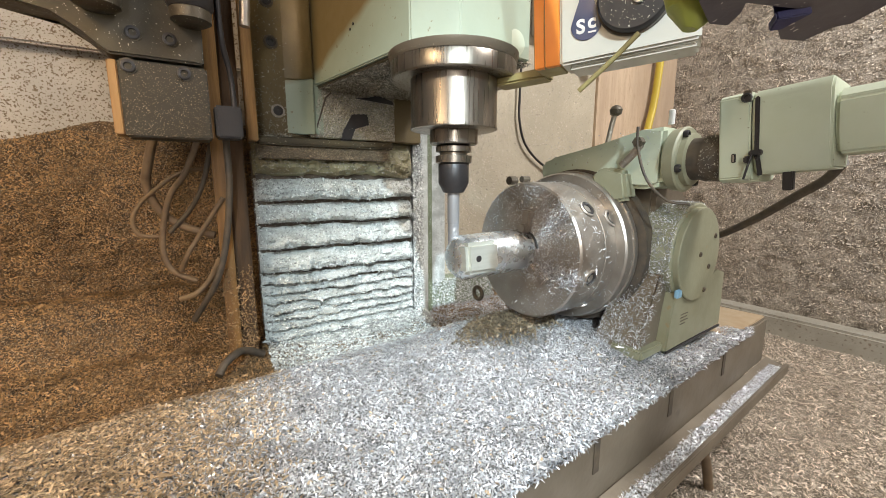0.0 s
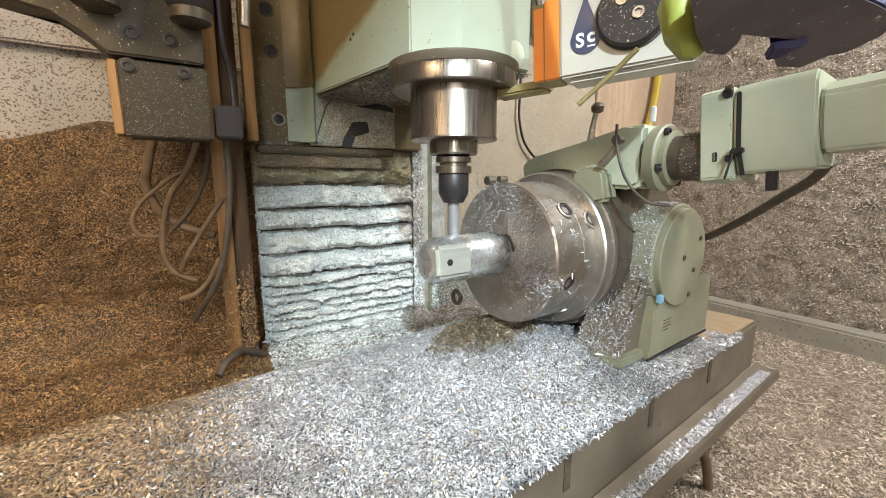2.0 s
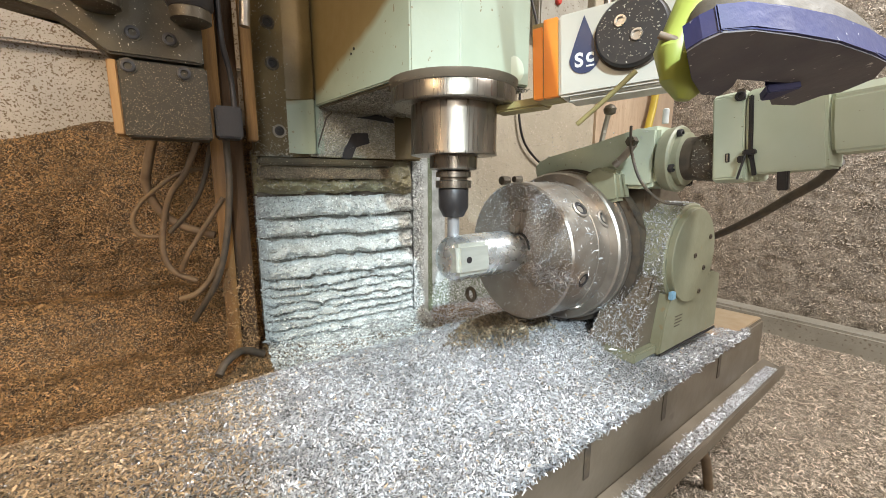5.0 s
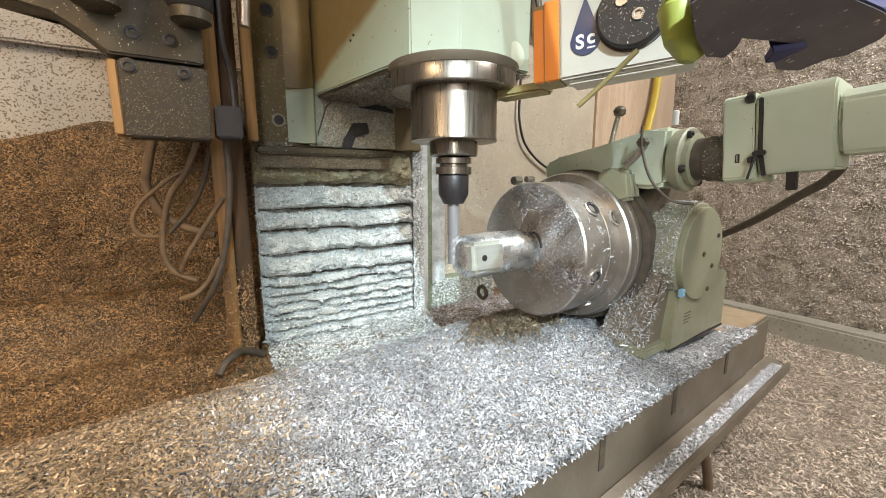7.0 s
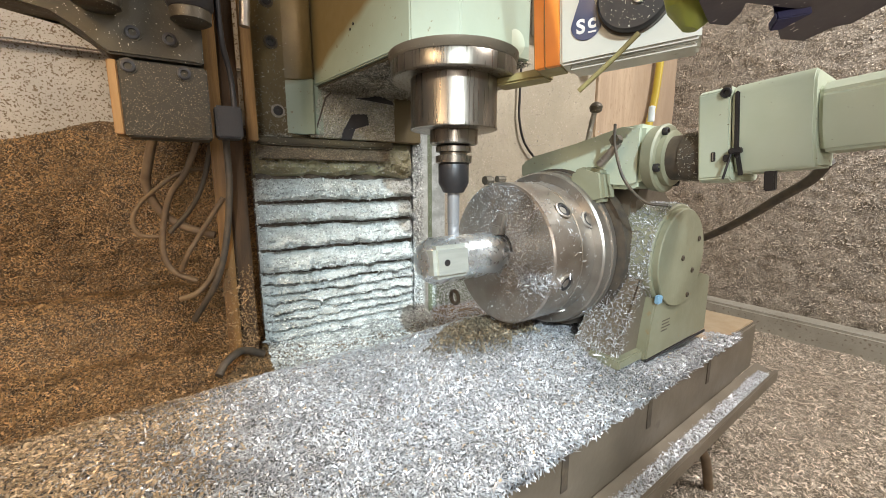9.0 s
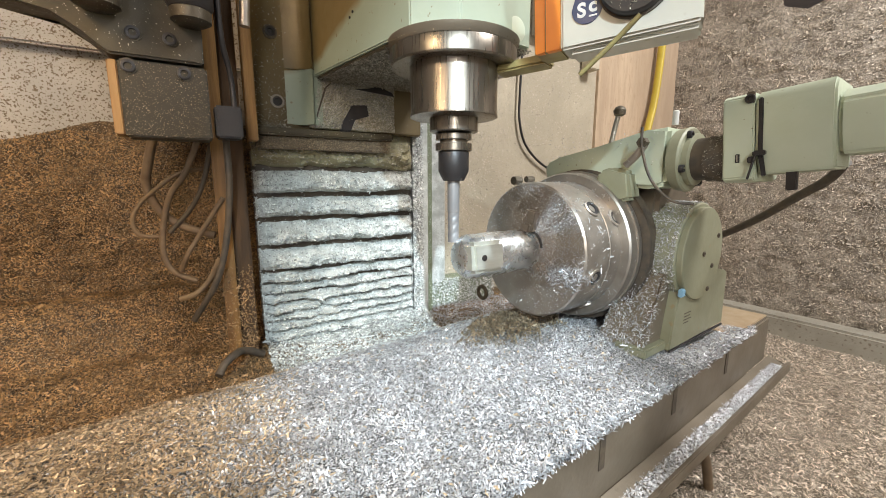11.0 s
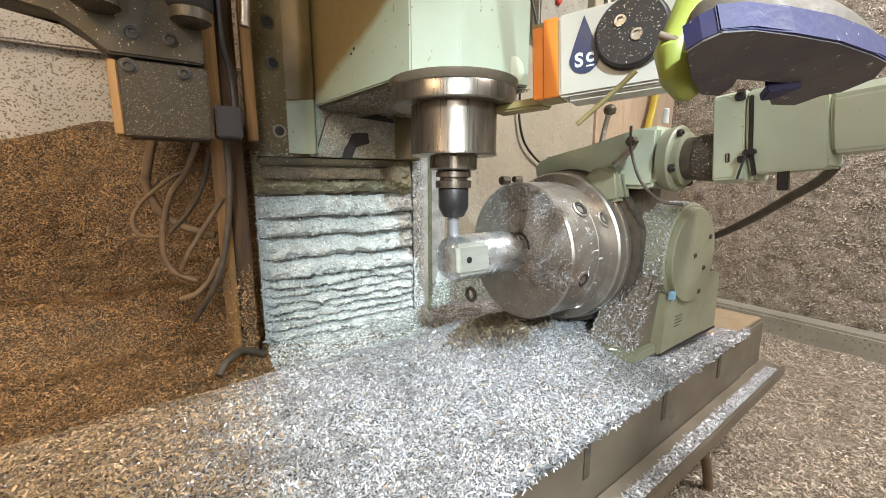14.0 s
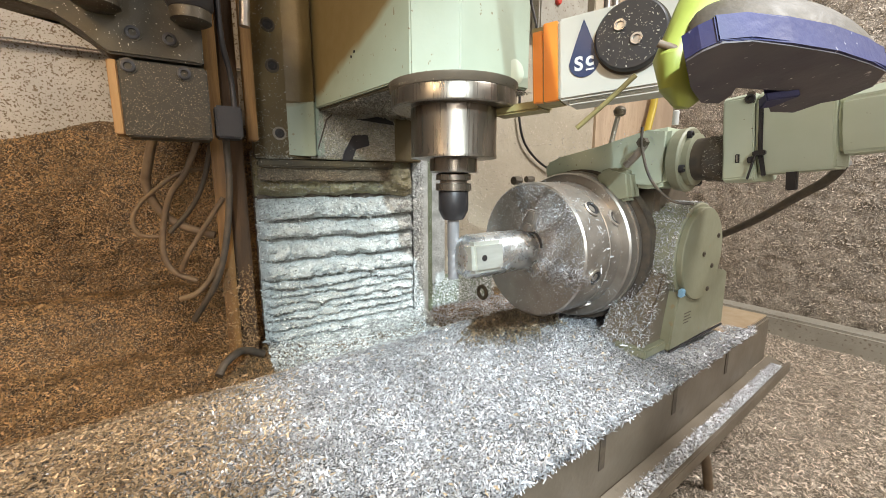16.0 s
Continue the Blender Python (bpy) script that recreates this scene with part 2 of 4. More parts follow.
def sheet(u0, u1, v0, v1, nu, nv, place):
    """A grid of nu by nv cells; place(u, v) gives the point."""
    bm = bmesh.new()
    g = [[bm.verts.new(place(u0 + (u1 - u0) * i / nu, v0 + (v1 - v0) * j / nv)) for j in range(nv + 1)] for i in range(nu + 1)]
    for i in range(nu):
        for j in range(nv):
            bm.faces.new((g[i][j], g[i + 1][j], g[i + 1][j + 1], g[i][j + 1]))
    return bm


RNG = np.random.default_rng(7)


def flakes(name, points, normals, length, width, mat, parent, label="", lift=0.0, tilt=0.5, curl=0.35):
    """Loose curled chips: each is a bent strip of two faces, strewn at the given points."""
    n = len(points)
    nrm = np.asarray(normals, float)
    nrm /= np.linalg.norm(nrm, axis=1, keepdims=True)
    a = RNG.normal(size=(n, 3))
    a -= (a * nrm).sum(1, keepdims=True) * nrm
    a /= np.linalg.norm(a, axis=1, keepdims=True)
    ang = RNG.normal(0, tilt, (n, 1))
    u = a * np.cos(ang) + nrm * np.sin(ang)
    w = np.cross(nrm, a)
    roll = RNG.normal(0, tilt, (n, 1))
    up = np.cross(u, w)
    w2 = w * np.cos(roll) + up * np.sin(roll)
    up2 = np.cross(u, w2)
    size = RNG.lognormal(0, 0.38, (n, 1))
    L, W = length * size, width * RNG.lognormal(0, 0.3, (n, 1)) * np.sqrt(size)
    c = np.asarray(points, float) + nrm * (lift + RNG.uniform(0, 0.6, (n, 1)) * width)
    bend = up2 * L * curl * RNG.uniform(0.2, 1, (n, 1))
    v = np.stack([c - u * L / 2 - w2 * W * 0.35, c - u * L / 2 + w2 * W * 0.35, c + bend * 0.5 - w2 * W / 2, c + bend * 0.5 + w2 * W / 2,
                  c + u * L / 2 - w2 * W * 0.25, c + u * L / 2 + w2 * W * 0.25], 1).reshape(-1, 3)
    i = (np.arange(n) * 6)[:, None]
    faces = np.concatenate([i + [0, 1, 3, 2], i + [2, 3, 5, 4]], 1).reshape(-1)
    me = bpy.data.meshes.new(name)
    me.vertices.add(len(v))
    me.vertices.foreach_set("co", v.astype(np.float32).ravel())
    me.loops.add(len(faces))
    me.loops.foreach_set("vertex_index", faces.astype(np.int32))
    me.polygons.add(len(faces) // 4)
    me.polygons.foreach_set("loop_start", np.arange(0, len(faces), 4, dtype=np.int32))
    me.update(calc_edges=True)
    me.materials.append(mat)
    ob = new(name, me)
    if parent is not None:
        ob.parent = parent
        ob.location = -base_of(parent)
    return tagged(ob, label, "metal chips" if parent is None else "", kind="stuff")


def bumps(x, y, seed=0.0, size=12.0):
    return noise.noise((x * size + seed, y * size, seed))


# ---- the enclosure ----
FLOOR = -0.20
REAR, RIGHT, LEFT, FRONT, TOP = 0.62, 1.20, -0.75, -1.2, 1.3


CRUST = ((1.0035, 1, 0.9157), (0.0524, 0, -0.0026))
BANK = ((1.0, 1, 1.03), (0.027, 0, -0.002))


def floor_height(x, y):
    return FLOOR + 0.012 * bumps(x, y, 3, 9) + 0.004 * bumps(x, y, 5, 40) + 0.035 * max(0, (x - 1.08) / 0.12)


def strewn(count, x0, x1, y0, y1, height):
    x, y = RNG.uniform(x0, x1, count), RNG.uniform(y0, y1, count)
    e = 0.003
    z = np.array([height(a, b) for a, b in zip(x, y)])
    zx = np.array([height(a + e, b) for a, b in zip(x, y)])
    zy = np.array([height(a, b + e) for a, b in zip(x, y)])
    return np.stack([x, y, z], 1), np.stack([-(zx - z) / e, -(zy - z) / e, np.ones(count)], 1)


def enclosure():
    structure("floor", sheet(LEFT - 0.05, RIGHT + 0.05, FRONT - 0.05, REAR + 0.05, 120, 110, lambda x, y: (x, y, floor_height(x, y))), FLOOR_BED,
              "enclosure floor buried in brown aluminium chips", "floor", True)
    p, n = strewn(80000, 0.42, RIGHT, -0.35, 0.5, floor_height)
    flakes("floor_chips", p, n, 0.0042, 0.0010, FLOOR_CHIPS, None, "long brown aluminium chips strewn over the enclosure floor", 0.001, 0.35)
    def cake(x, z):
        top = 0.318 + 0.012 * bumps(x, 0, 9, 6) + 0.09 * max(0, x + 0.30) + 0.25 * min(0, x + 0.25)
        k = max(0.0, min(1.0, (top - z) / 0.06))
        return (x, REAR + 0.002 - (0.016 + 0.010 * bumps(x, z, 1, 12) + 0.005 * bumps(x, z * 1.5, 1, 48)) * k ** 0.5, z)
    # the crust's brown partly paints the shade low on this wall
    caked = structure("wall_north_crust", sheet(LEFT, 0.2, -0.06, 0.36, 200, 110, cake), BROWN_BED, "crust of oily chips, browned partly for amber-lit shade, caked on the rear wall", "chip crust", True)
    resized(caked, *CRUST)
    k = 72000
    x, z = RNG.uniform(-0.55, 0.2, k), RNG.uniform(-0.02, 0.31, k)
    resized(flakes("crust_chips", np.array([cake(a, b) for a, b in zip(x, z)]), np.tile([0, -1.0, 0.1], (k, 1)), 0.0023, 0.0010, BROWN_CHIPS, None, "oily chips, browned partly for amber-lit shade, stuck to the rear wall", 0.0003, 0.4), *CRUST)
    # rear wall in three stretches
    structure("wall_north", box(LEFT - 0.05, 0.25, REAR, REAR + 0.04, FLOOR, TOP, 0), WALL_WHITE, "white rear wall spattered with metal chips", "wall")
    structure("wall_north_sheet", box(0.25, 0.833, REAR - 0.004, REAR + 0.04, FLOOR, TOP, 0), SHEET, "cream sheet metal rear wall panel with fine chip dust", "wall")
    structure("wall_north_board", box(0.833, RIGHT, REAR - 0.012, REAR + 0.04, FLOOR, TOP, 0), BOARD, "raw chipboard rear panel with upright grain", "wall")
    structure("wall_east", sheet(FRONT, REAR, FLOOR, TOP, 240, 210, lambda y, z: (RIGHT + 0.004 * bumps(y, z, 8, 14) + 0.004 * bumps(y, z * 1.7, 3, 38), y, z)), WALL_BED,
              "side wall caked with brown metal chips", "wall", True)
    k = 65000
    y, z = RNG.uniform(-0.35, 0.6, k), RNG.uniform(-0.11, 0.75, k)
    p = np.stack([np.array([RIGHT + 0.004 * bumps(a, b, 8, 14) + 0.004 * bumps(a, b * 1.7, 3, 38) - 0.001 for a, b in zip(y, z)]), y, z], 1)
    flakes("wall_chips", p, np.tile([-1.0, 0, 0.1], (k, 1)), 0.0032, 0.0013, WALL_CHIPS, None, "brown chips stuck all over the side wall", 0.0003, 0.4)
    k = 40000
    p = np.stack([0.27 + 0.56 * RNG.uniform(0, 1, k) ** 2.6, np.full(k, REAR - 0.0045), RNG.uniform(0.0, 0.7, k)], 1)
    flakes("panel_chips", p, np.tile([0, -1.0, 0.0], (k, 1)), 0.0020, 0.0009, WALL_CHIPS, None, "fine chips stuck to the cream panel", 0.0003, 0.2)
    structure("trim", box(LEFT, -0.008, REAR - 0.016, REAR - 0.002, 0.382, 0.392, 0.003), WALL_WHITE, "narrow ledge along the white rear wall", "trim")
    structure("kerb", box(RIGHT - 0.055, RIGHT + 0.02, FRONT, REAR - 0.012, FLOOR, -0.124, 0.006), KERB, "low sheet metal kerb along the chip-covered wall", "kerb")
    structure("wall_west", box(LEFT - 0.05, LEFT, FRONT, REAR, FLOOR, TOP, 0), WALL_WHITE, "white side wall spattered with chips", "wall")
    structure("wall_south", box(LEFT, RIGHT, FRONT - 0.05, FRONT, FLOOR, TOP, 0), WALL_WHITE, "white enclosure front wall", "wall")
    structure("ceiling", box(LEFT - 0.05, RIGHT + 0.05, FRONT - 0.05, REAR + 0.05, TOP, TOP + 0.04, 0), CEIL, "grey enclosure ceiling", "ceiling")


enclosure()


# ---- chip heap behind the table ----
def heap_height(x, y):
    t = (y - 0.385) / (REAR - 0.385)
    s = max(0.0, min(1.0, (0.05 - x) / 0.2))
    ridge = 0.075 * max(0, t) ** 1.1 * s
    ledge = t - 0.04 * bumps(x, 0, 4, 7)
    ridge += s * (0.020 * math.exp(-((ledge - 0.84) / 0.11) ** 2) - 0.012 * math.exp(-((ledge - 0.58) / 0.10) ** 2))
    return -0.035 + ridge + 0.02 * s * max(0, t - 0.62) / 0.38 + 0.006 * bumps(x, y, 2, 16) + 0.003 * bumps(x, y, 6, 50)


def heap():
    # the bank's brown partly paints amber-lit shade too
    resized(structure("heap", sheet(LEFT, 0.5, 0.36, REAR + 0.01, 130, 40, lambda x, y: (x, y, heap_height(x, y))), BROWN_BED,
              "heap of oily chips, browned partly for amber-lit shade, banked against the rear wall", "chip heap", True), *BANK)
    p, n = strewn(100000, -0.52, 0.45, 0.37, REAR, heap_height)
    resized(flakes("heap_chips", p, n, 0.0025, 0.0011, BROWN_CHIPS, None, "oily chips, browned partly for amber-lit shade, lying on the heap behind the table", 0.0005, 0.5), *BANK)


heap()


def rail_litter():
    k = 15000
    side = RNG.uniform(0, 1, k)
    x = np.where(side < 0.4, RNG.uniform(0.197, 0.216, k), np.where(side < 0.6, RNG.uniform(0.217, 0.238, k), RNG.uniform(0.24, 0.42, k)))
    y = np.where(side < 0.4, 0.5045, np.where(side < 0.6, 0.5445, 0.5595))
    z = np.where(side < 0.6, RNG.uniform(-0.05, 0.36, k), RNG.uniform(-0.08, 0.03, k))
    resized(flakes("rail_chips", np.stack([x, y, z], 1), np.tile([0, -1.0, 0.2], (k, 1)), 0.0024, 0.0011, SNOW_CHIPS, None, "bright chips clinging to the column edge", 0.0002, 0.5), (1.0244, 1, 0.9248), (0.0242, 0, -0.0068))


rail_litter()


def column_litter():
    p, n = strewn(17000, -0.05, 0.22, 0.42, 0.505, heap_height)
    p[:, 2] += 0.003 + 0.016 * np.clip((p[:, 1] - 0.45) / 0.05, 0, 1) * np.clip((p[:, 0] + 0.02) / 0.1, 0, 1)
    # whiter chips here paint part of the work lamp's hot spot
    resized(flakes("column_chips", p, n, 0.0026, 0.0011, SNOW_CHIPS, None, "chips spilled at the foot of the way cover, whitened for the hot spot of the lamp", 0.001, 0.5), *BANK)


column_litter()


def step_litter():
    p, n = strewn(9000, 0.20, 0.46, 0.42, 0.56, heap_height)
    resized(flakes("step_chips", p + [0, 0, 0.003], n, 0.0026, 0.0010, CHIPS, None, "greyish chips spilled before the column step", 0.001, 0.5), *BANK)


step_litter()


# ---- milling table ----
EDGE, BACK, END = 0.138, 0.375, 0.634


def table_height(x, y):
    front = max(0.0, min(1.0, (y - EDGE) / 0.02))
    z = 0.003 + 0.007 * front ** 0.5 + 0.004 * bumps(x, y, 1, 14) + 0.0025 * bumps(x, y, 4, 45)
    d = math.hypot((x - 0.34) / 0.13, (y - 0.26) / 0.09)
    z += 0.016 * math.exp(-d * d)
    bare = max(0.0, min(1.0, (0.555 - x) / 0.03))
    drop = max(0.0, (y - 0.375) / 0.06)
    clear = 1 - 0.9 * math.exp(-(((x - 0.47) / 0.10) ** 4 + ((y - 0.175) / 0.03) ** 4))
    return z * bare * clear - 0.002 * clear - 0.03 * min(1.2, drop)


def milling_table():
    t = thing("milling_table", (0.1, 0.27, -0.16), "cast iron milling table buried in bright aluminium chips", "machine table")
    part("body", prism([(EDGE, 0), (EDGE, -0.074), (EDGE + 0.02, -0.08), (EDGE + 0.02, -0.16), (BACK, -0.16), (BACK, 0)], "x", -0.75, END, 0.0025), CAST, t, "scuffed cast iron body with stained front face")
    part("top", box(0.50, END - 0.002, EDGE + 0.003, BACK, 0.0005, 0.003, 0.001), CAST_TOP, t, "bare tan metal end of the table")
    part("trough", prism([(EDGE, -0.072), (EDGE - 0.022, -0.080), (EDGE - 0.024, -0.074), (EDGE - 0.028, -0.074), (EDGE - 0.028, -0.090), (EDGE, -0.088)], "x", -0.75, END + 0.02, 0.001), CAST, t,
         "coolant ledge along the table front")
    for x in (0.192, 0.325, 0.468, 0.07):
        part("stain", box(x - 0.004, x + 0.004, EDGE - 0.0008, EDGE + 0.002, -0.042, -0.008, 0), RUBBER, t, "dark dribble mark on the front face")
    part("chip_bed", sheet(-0.75, 0.56, EDGE - 0.002, BACK + 0.075, 220, 70, lambda x, y: (x, y, table_height(x, y))), CHIP_BED, t, "packed layer of bright chips")
    p, n = strewn(240000, -0.34, 0.56, EDGE - 0.002, BACK + 0.07, table_height)
    # share of chips tinted tan for amber light, growing to the left
    oily = np.clip((0.04 + 0.25 * (p[:, 1] - 0.42) - p[:, 0]) / 0.15, 0.015, 0.94)
    brown = RNG.uniform(0, 1, len(p)) < oily
    flakes("chip_layer", p[~brown], n[~brown], 0.0021, 0.00068, CHIPS, t, "bright curled aluminium chips", 0.0010, 0.5)
    flakes("oily_layer", p[brown], n[brown], 0.0027, 0.0010, TABLE_BROWN, t, "chips tinted tan for the amber light at the left end", 0.0012, 0.5)
    k = 6000
    x = RNG.uniform(-0.2, 0.56, k)
    p = np.stack([x, np.full(k, EDGE - 0.001) + RNG.uniform(-0.003, 0.003, k), RNG.uniform(-0.006, 0.006, k)], 1)
    flakes("chip_fringe", p, np.tile([0, -1.0, 0.5], (k, 1)), 0.0040, 0.0011, CHIPS, t, "chips bristling over the front edge", 0, 0.9)
    k = 14000
    p = np.stack([RNG.uniform(-0.1, END, k), RNG.uniform(EDGE - 0.024, EDGE - 0.002, k), np.full(k, -0.076)], 1)
    flakes("ledge_litter", p, np.tile([0, -0.2, 1.0], (k, 1)), 0.0024, 0.0008, CHIPS, t, "chips lying in the front ledge", 0, 0.4)
    k = 8000
    x, y = RNG.normal(0.275, 0.036, k), RNG.normal(0.315, 0.026, k)
    ragged = np.array([bumps(u, v, 21, 30) for u, v in zip(x, y)])
    r = np.hypot((x - 0.275) / 0.085, (y - 0.315) / 0.055) - 0.45 * ragged
    x, y, r = x[r < 0.95], y[r < 0.95], np.clip(r[r < 0.95], 0, 1)
    k = len(x)
    z = np.array([table_height(u, v) for u, v in zip(x, y)]) + 0.022 * (1 - r ** 2) * RNG.uniform(0.5, 1, k)
    flakes("oily_nest", np.stack([x, y, z], 1), RNG.normal(0, 0.6, (k, 3)) + [0, 0, 1], 0.0036, 0.0010, NEST, t, "dull brown clump of chips under the chuck", 0, 0.8)
    t.rotation_euler.z = radians(5.0)
    resized(t, (1.047, 1.038, 0.95), (-0.0272, -0.0675, 0.0085))
    return t


TABLE = milling_table()


# ---- rotary axis ----
AXIS_Y, AXIS_Z = 0.262, 0.130


def rotary_axis():
    t = thing("rotary_axis", (0.43, 0.26, 0.0), "pale green rotary indexing table with side motor", "rotary table")
    part("housing", prism([(0.405, 0.005), (0.405, 0.19), (0.415, 0.222), (0.46, 0.222), (0.53, 0.17), (0.53, 0.005)], "y", 0.205, 0.36, 0.006), CAST, t)
    # hub coloured near black for the shade behind the back plate
    part("hub", lathe("x", (0, 0.300, 0.1225), [(0.372, 0.07), (0.374, 0.107), (0.392, 0.107), (0.396, 0.085), (0.43, 0.085)], 56), RUBBER, t, "oily hub behind the chuck, blackened for the shaded gap")
    part("side_plate", prism([(0.384, 0.002), (0.392, 0.045), (0.400, 0.078), (0.415, 0.072), (0.45, 0.064), (0.482, 0.070), (0.506, 0.084), (0.516, 0.092), (0.528, 0.087), (0.551, 0.084), (0.553, 0.004)], "y", 0.165, 0.18, 0.002), PAINT_PLATE, t, "pale green side plate with notched corner")
    part("foot", box(0.335, 0.40, 0.17, 0.21, 0.002, 0.014, 0.002), PAINT_PLATE, t)
    part("cover", lathe("y", (0.450, 0.165, 0.120), [(0.06, 0.066), (0.006, 0.066), (0.004, 0.064), (0.004, 0.0605), (-0.002, 0.0605), (-0.003, 0.0595)], 64), PAINT_PLATE, t, "round bolted bearing cover dusted with chips")
    for x, z in ((0.450, 0.120), (0.492, 0.141), (0.480, 0.101), (0.473, 0.070)):
        part("screw", hex_socket((x, 0.1625, z), "y", 0.0034, 0.002), RUBBER, t)
    for k, wide in enumerate((0.020, 0.018, 0.021, 0.014)):
        part("print_bar", box(0.418, 0.418 + wide, 0.1646, 0.1655, 0.044 - 0.0042 * k, 0.0452 - 0.0042 * k, 0), RUBBER, t, "worn dark print")
    # solid black strip paints the shade beneath the plate
    part("gap", box(0.386, 0.552, 0.1642, 0.1660, 0.0006, 0.0036, 0), BLACK, t, "black strip for the shade under the side plate")
    part("blue_tag", box(0.3945, 0.4045, 0.1605, 0.1660, 0.071, 0.081, 0.001), TAG_BLUE, t, "scrap of pale blue tape")
    part("skirt", prism([(0.335, 0.004), (0.345, 0.018), (0.372, 0.05), (0.388, 0.10), (0.40, 0.13), (0.41, 0.13), (0.41, 0.004)], "y", 0.178, 0.235, 0.004), CAST, t, "flared casting under the round cover")
    part("worm_housing", prism([(0.365, 0.222), (0.365, 0.240), (0.34, 0.247), (0.27, 0.260), (0.21, 0.274), (0.184, 0.276), (0.184, 0.208), (0.20, 0.203), (0.36, 0.212)], "x", 0.375, 0.44, 0.005), PAINT, t, "pale green worm housing")
    part("flange", lathe("y", (0.404, 0.175, 0.238), [(0.008, 0.036), (-0.004, 0.038), (-0.006, 0.036), (-0.006, 0.030), (-0.012, 0.030), (-0.013, 0.028)], 48), PAINT_PLATE, t, "round pale green worm flange")
    for a in (35, 120, 200, 305):
        part("screw", hex_socket((0.404 + 0.032 * math.cos(radians(a)), 0.169, 0.238 + 0.032 * math.sin(radians(a))), "y", 0.0045, 0.005), BLACK, t)
    part("coupling", lathe("y", (0.404, 0.163, 0.238), [(0.0, 0.024), (-0.014, 0.024), (-0.014, 0.0255), (-0.038, 0.0255), (-0.042, 0.02)], 40), RUBBER, t, "black rubber coupling sleeve flecked with chips")
    k = 420
    a = RNG.uniform(0, 2 * np.pi, k)
    n = np.stack([np.cos(a), 0 * a, np.sin(a)], 1)
    p = n * 0.0257 + np.stack([np.full(k, 0.404), RNG.uniform(0.126, 0.149, k), np.full(k, 0.238)], 1)
    flakes("coupling_litter", p, n, 0.0017, 0.0007, PANEL_DUST, t, "fine chips on the coupling sleeve", 0, 0.4)
    side = [(0.404, 0.243), (0.404, 0.292), (0.412, 0.303), (0.475, 0.303), (0.486, 0.292), (0.486, 0.243), (0.474, 0.217), (0.416, 0.217)]
    m = part("motor", prism(side, "y", 0.050, 0.112, 0.002), PAINT, t, "boxy pale green servo motor with chamfered edges")
    part("motor_flange", prism([(0.404, 0.214), (0.404, 0.300), (0.410, 0.304), (0.484, 0.304), (0.488, 0.300), (0.488, 0.214), (0.482, 0.210), (0.410, 0.210)], "y", 0.113, 0.142, 0.0015), PAINT, m, "square front flange")
    part("motor_cap", prism([(0.409, 0.252), (0.409, 0.280), (0.418, 0.290), (0.472, 0.290), (0.480, 0.280), (0.480, 0.252), (0.468, 0.230), (0.420, 0.230)], "y", -0.08, 0.0495, 0.003), PAINT, m, "rear encoder cap of the motor")
    part("strap", box(0.4015, 0.4045, 0.1050, 0.1090, 0.232, 0.296, 0.001), BLACK, m, "black cable tie round the motor")
    part("strap_under", prism([(0.4025, 0.240), (0.4045, 0.240), (0.4165, 0.2165), (0.4145, 0.2150)], "y", 0.1050, 0.1090, 0.0005), BLACK, m, "cable tie bent under the motor")
    part("tie_head", box(0.397, 0.4035, 0.1015, 0.1125, 0.236, 0.2415, 0.001), BLACK, m)
    part("tie_knob", box(0.397, 0.4035, 0.1120, 0.1170, 0.229, 0.236, 0.001), BLACK, m)
    part("tie_tail", tube([(0.399, 0.110, 0.238), (0.398, 0.113, 0.226), (0.397, 0.1165, 0.212)], 0.0012), BLACK, m)
    part("motor_screw", hex_socket((0.404, 0.1165, 0.297), "x", 0.0048, 0.0035), BLACK, m)
    part("motor_notch", box(0.4032, 0.408, 0.113, 0.120, 0.2925, 0.3045, 0.0008), RUBBER, m, "dark bolt pocket in the flange corner")
    part("motor_slot", box(0.4030, 0.406, 0.1255, 0.1295, 0.231, 0.2405, 0.0005), BLACK, m)
    part("slot_spring", box(0.4025, 0.4035, 0.1270, 0.1282, 0.232, 0.2395, 0), BRASS, m)
    part("plug", box(0.418, 0.426, 0.080, 0.089, 0.198, 0.218, 0.001), BLACK, m, "black cable plug under the motor")
    # the motor leans up a little towards its free end
    m.matrix_basis = Matrix.Translation(Vector((0.3984, 0.1313, 0.2477)) - t.location) @ pose(0, 0, 0, -5.0) @ Matrix.Scale(0.94, 4) @ Matrix.Translation((-0.43, -0.145, -0.25))
    part("motor_cable", tube([(0.455, 0.045, 0.232), (0.475, 0.060, 0.214), (0.505, 0.090, 0.194), (0.54, 0.130, 0.166), (0.58, 0.180, 0.136), (0.62, 0.24, 0.106), (0.64, 0.33, 0.05), (0.62, 0.36, 0.005)], 0.0052), RUBBER, t, "thick dark motor cable")
    part("lock_lever", tube([(0.418, 0.285, 0.25), (0.418, 0.28, 0.28), (0.418, 0.273, 0.312)], 0.0035), STEEL, t, "locking lever")
    part("lever_knob", lathe("z", (0.418, 0.273, 0.308), [(-0.006, 0.004), (-0.004, 0.0075), (0.002, 0.0085), (0.006, 0.006), (0.008, 0.002)], 24), DARK_STEEL, t, "ball knob of the lever")
    part("oil_pin", lathe("z", (0.40, 0.19, 0.28), [(0, 0.0035), (0.016, 0.0035), (0.017, 0.002)], 16), WHITE, t, "short white pin")
    k = 260
    side = RNG.uniform(0, 1, k)
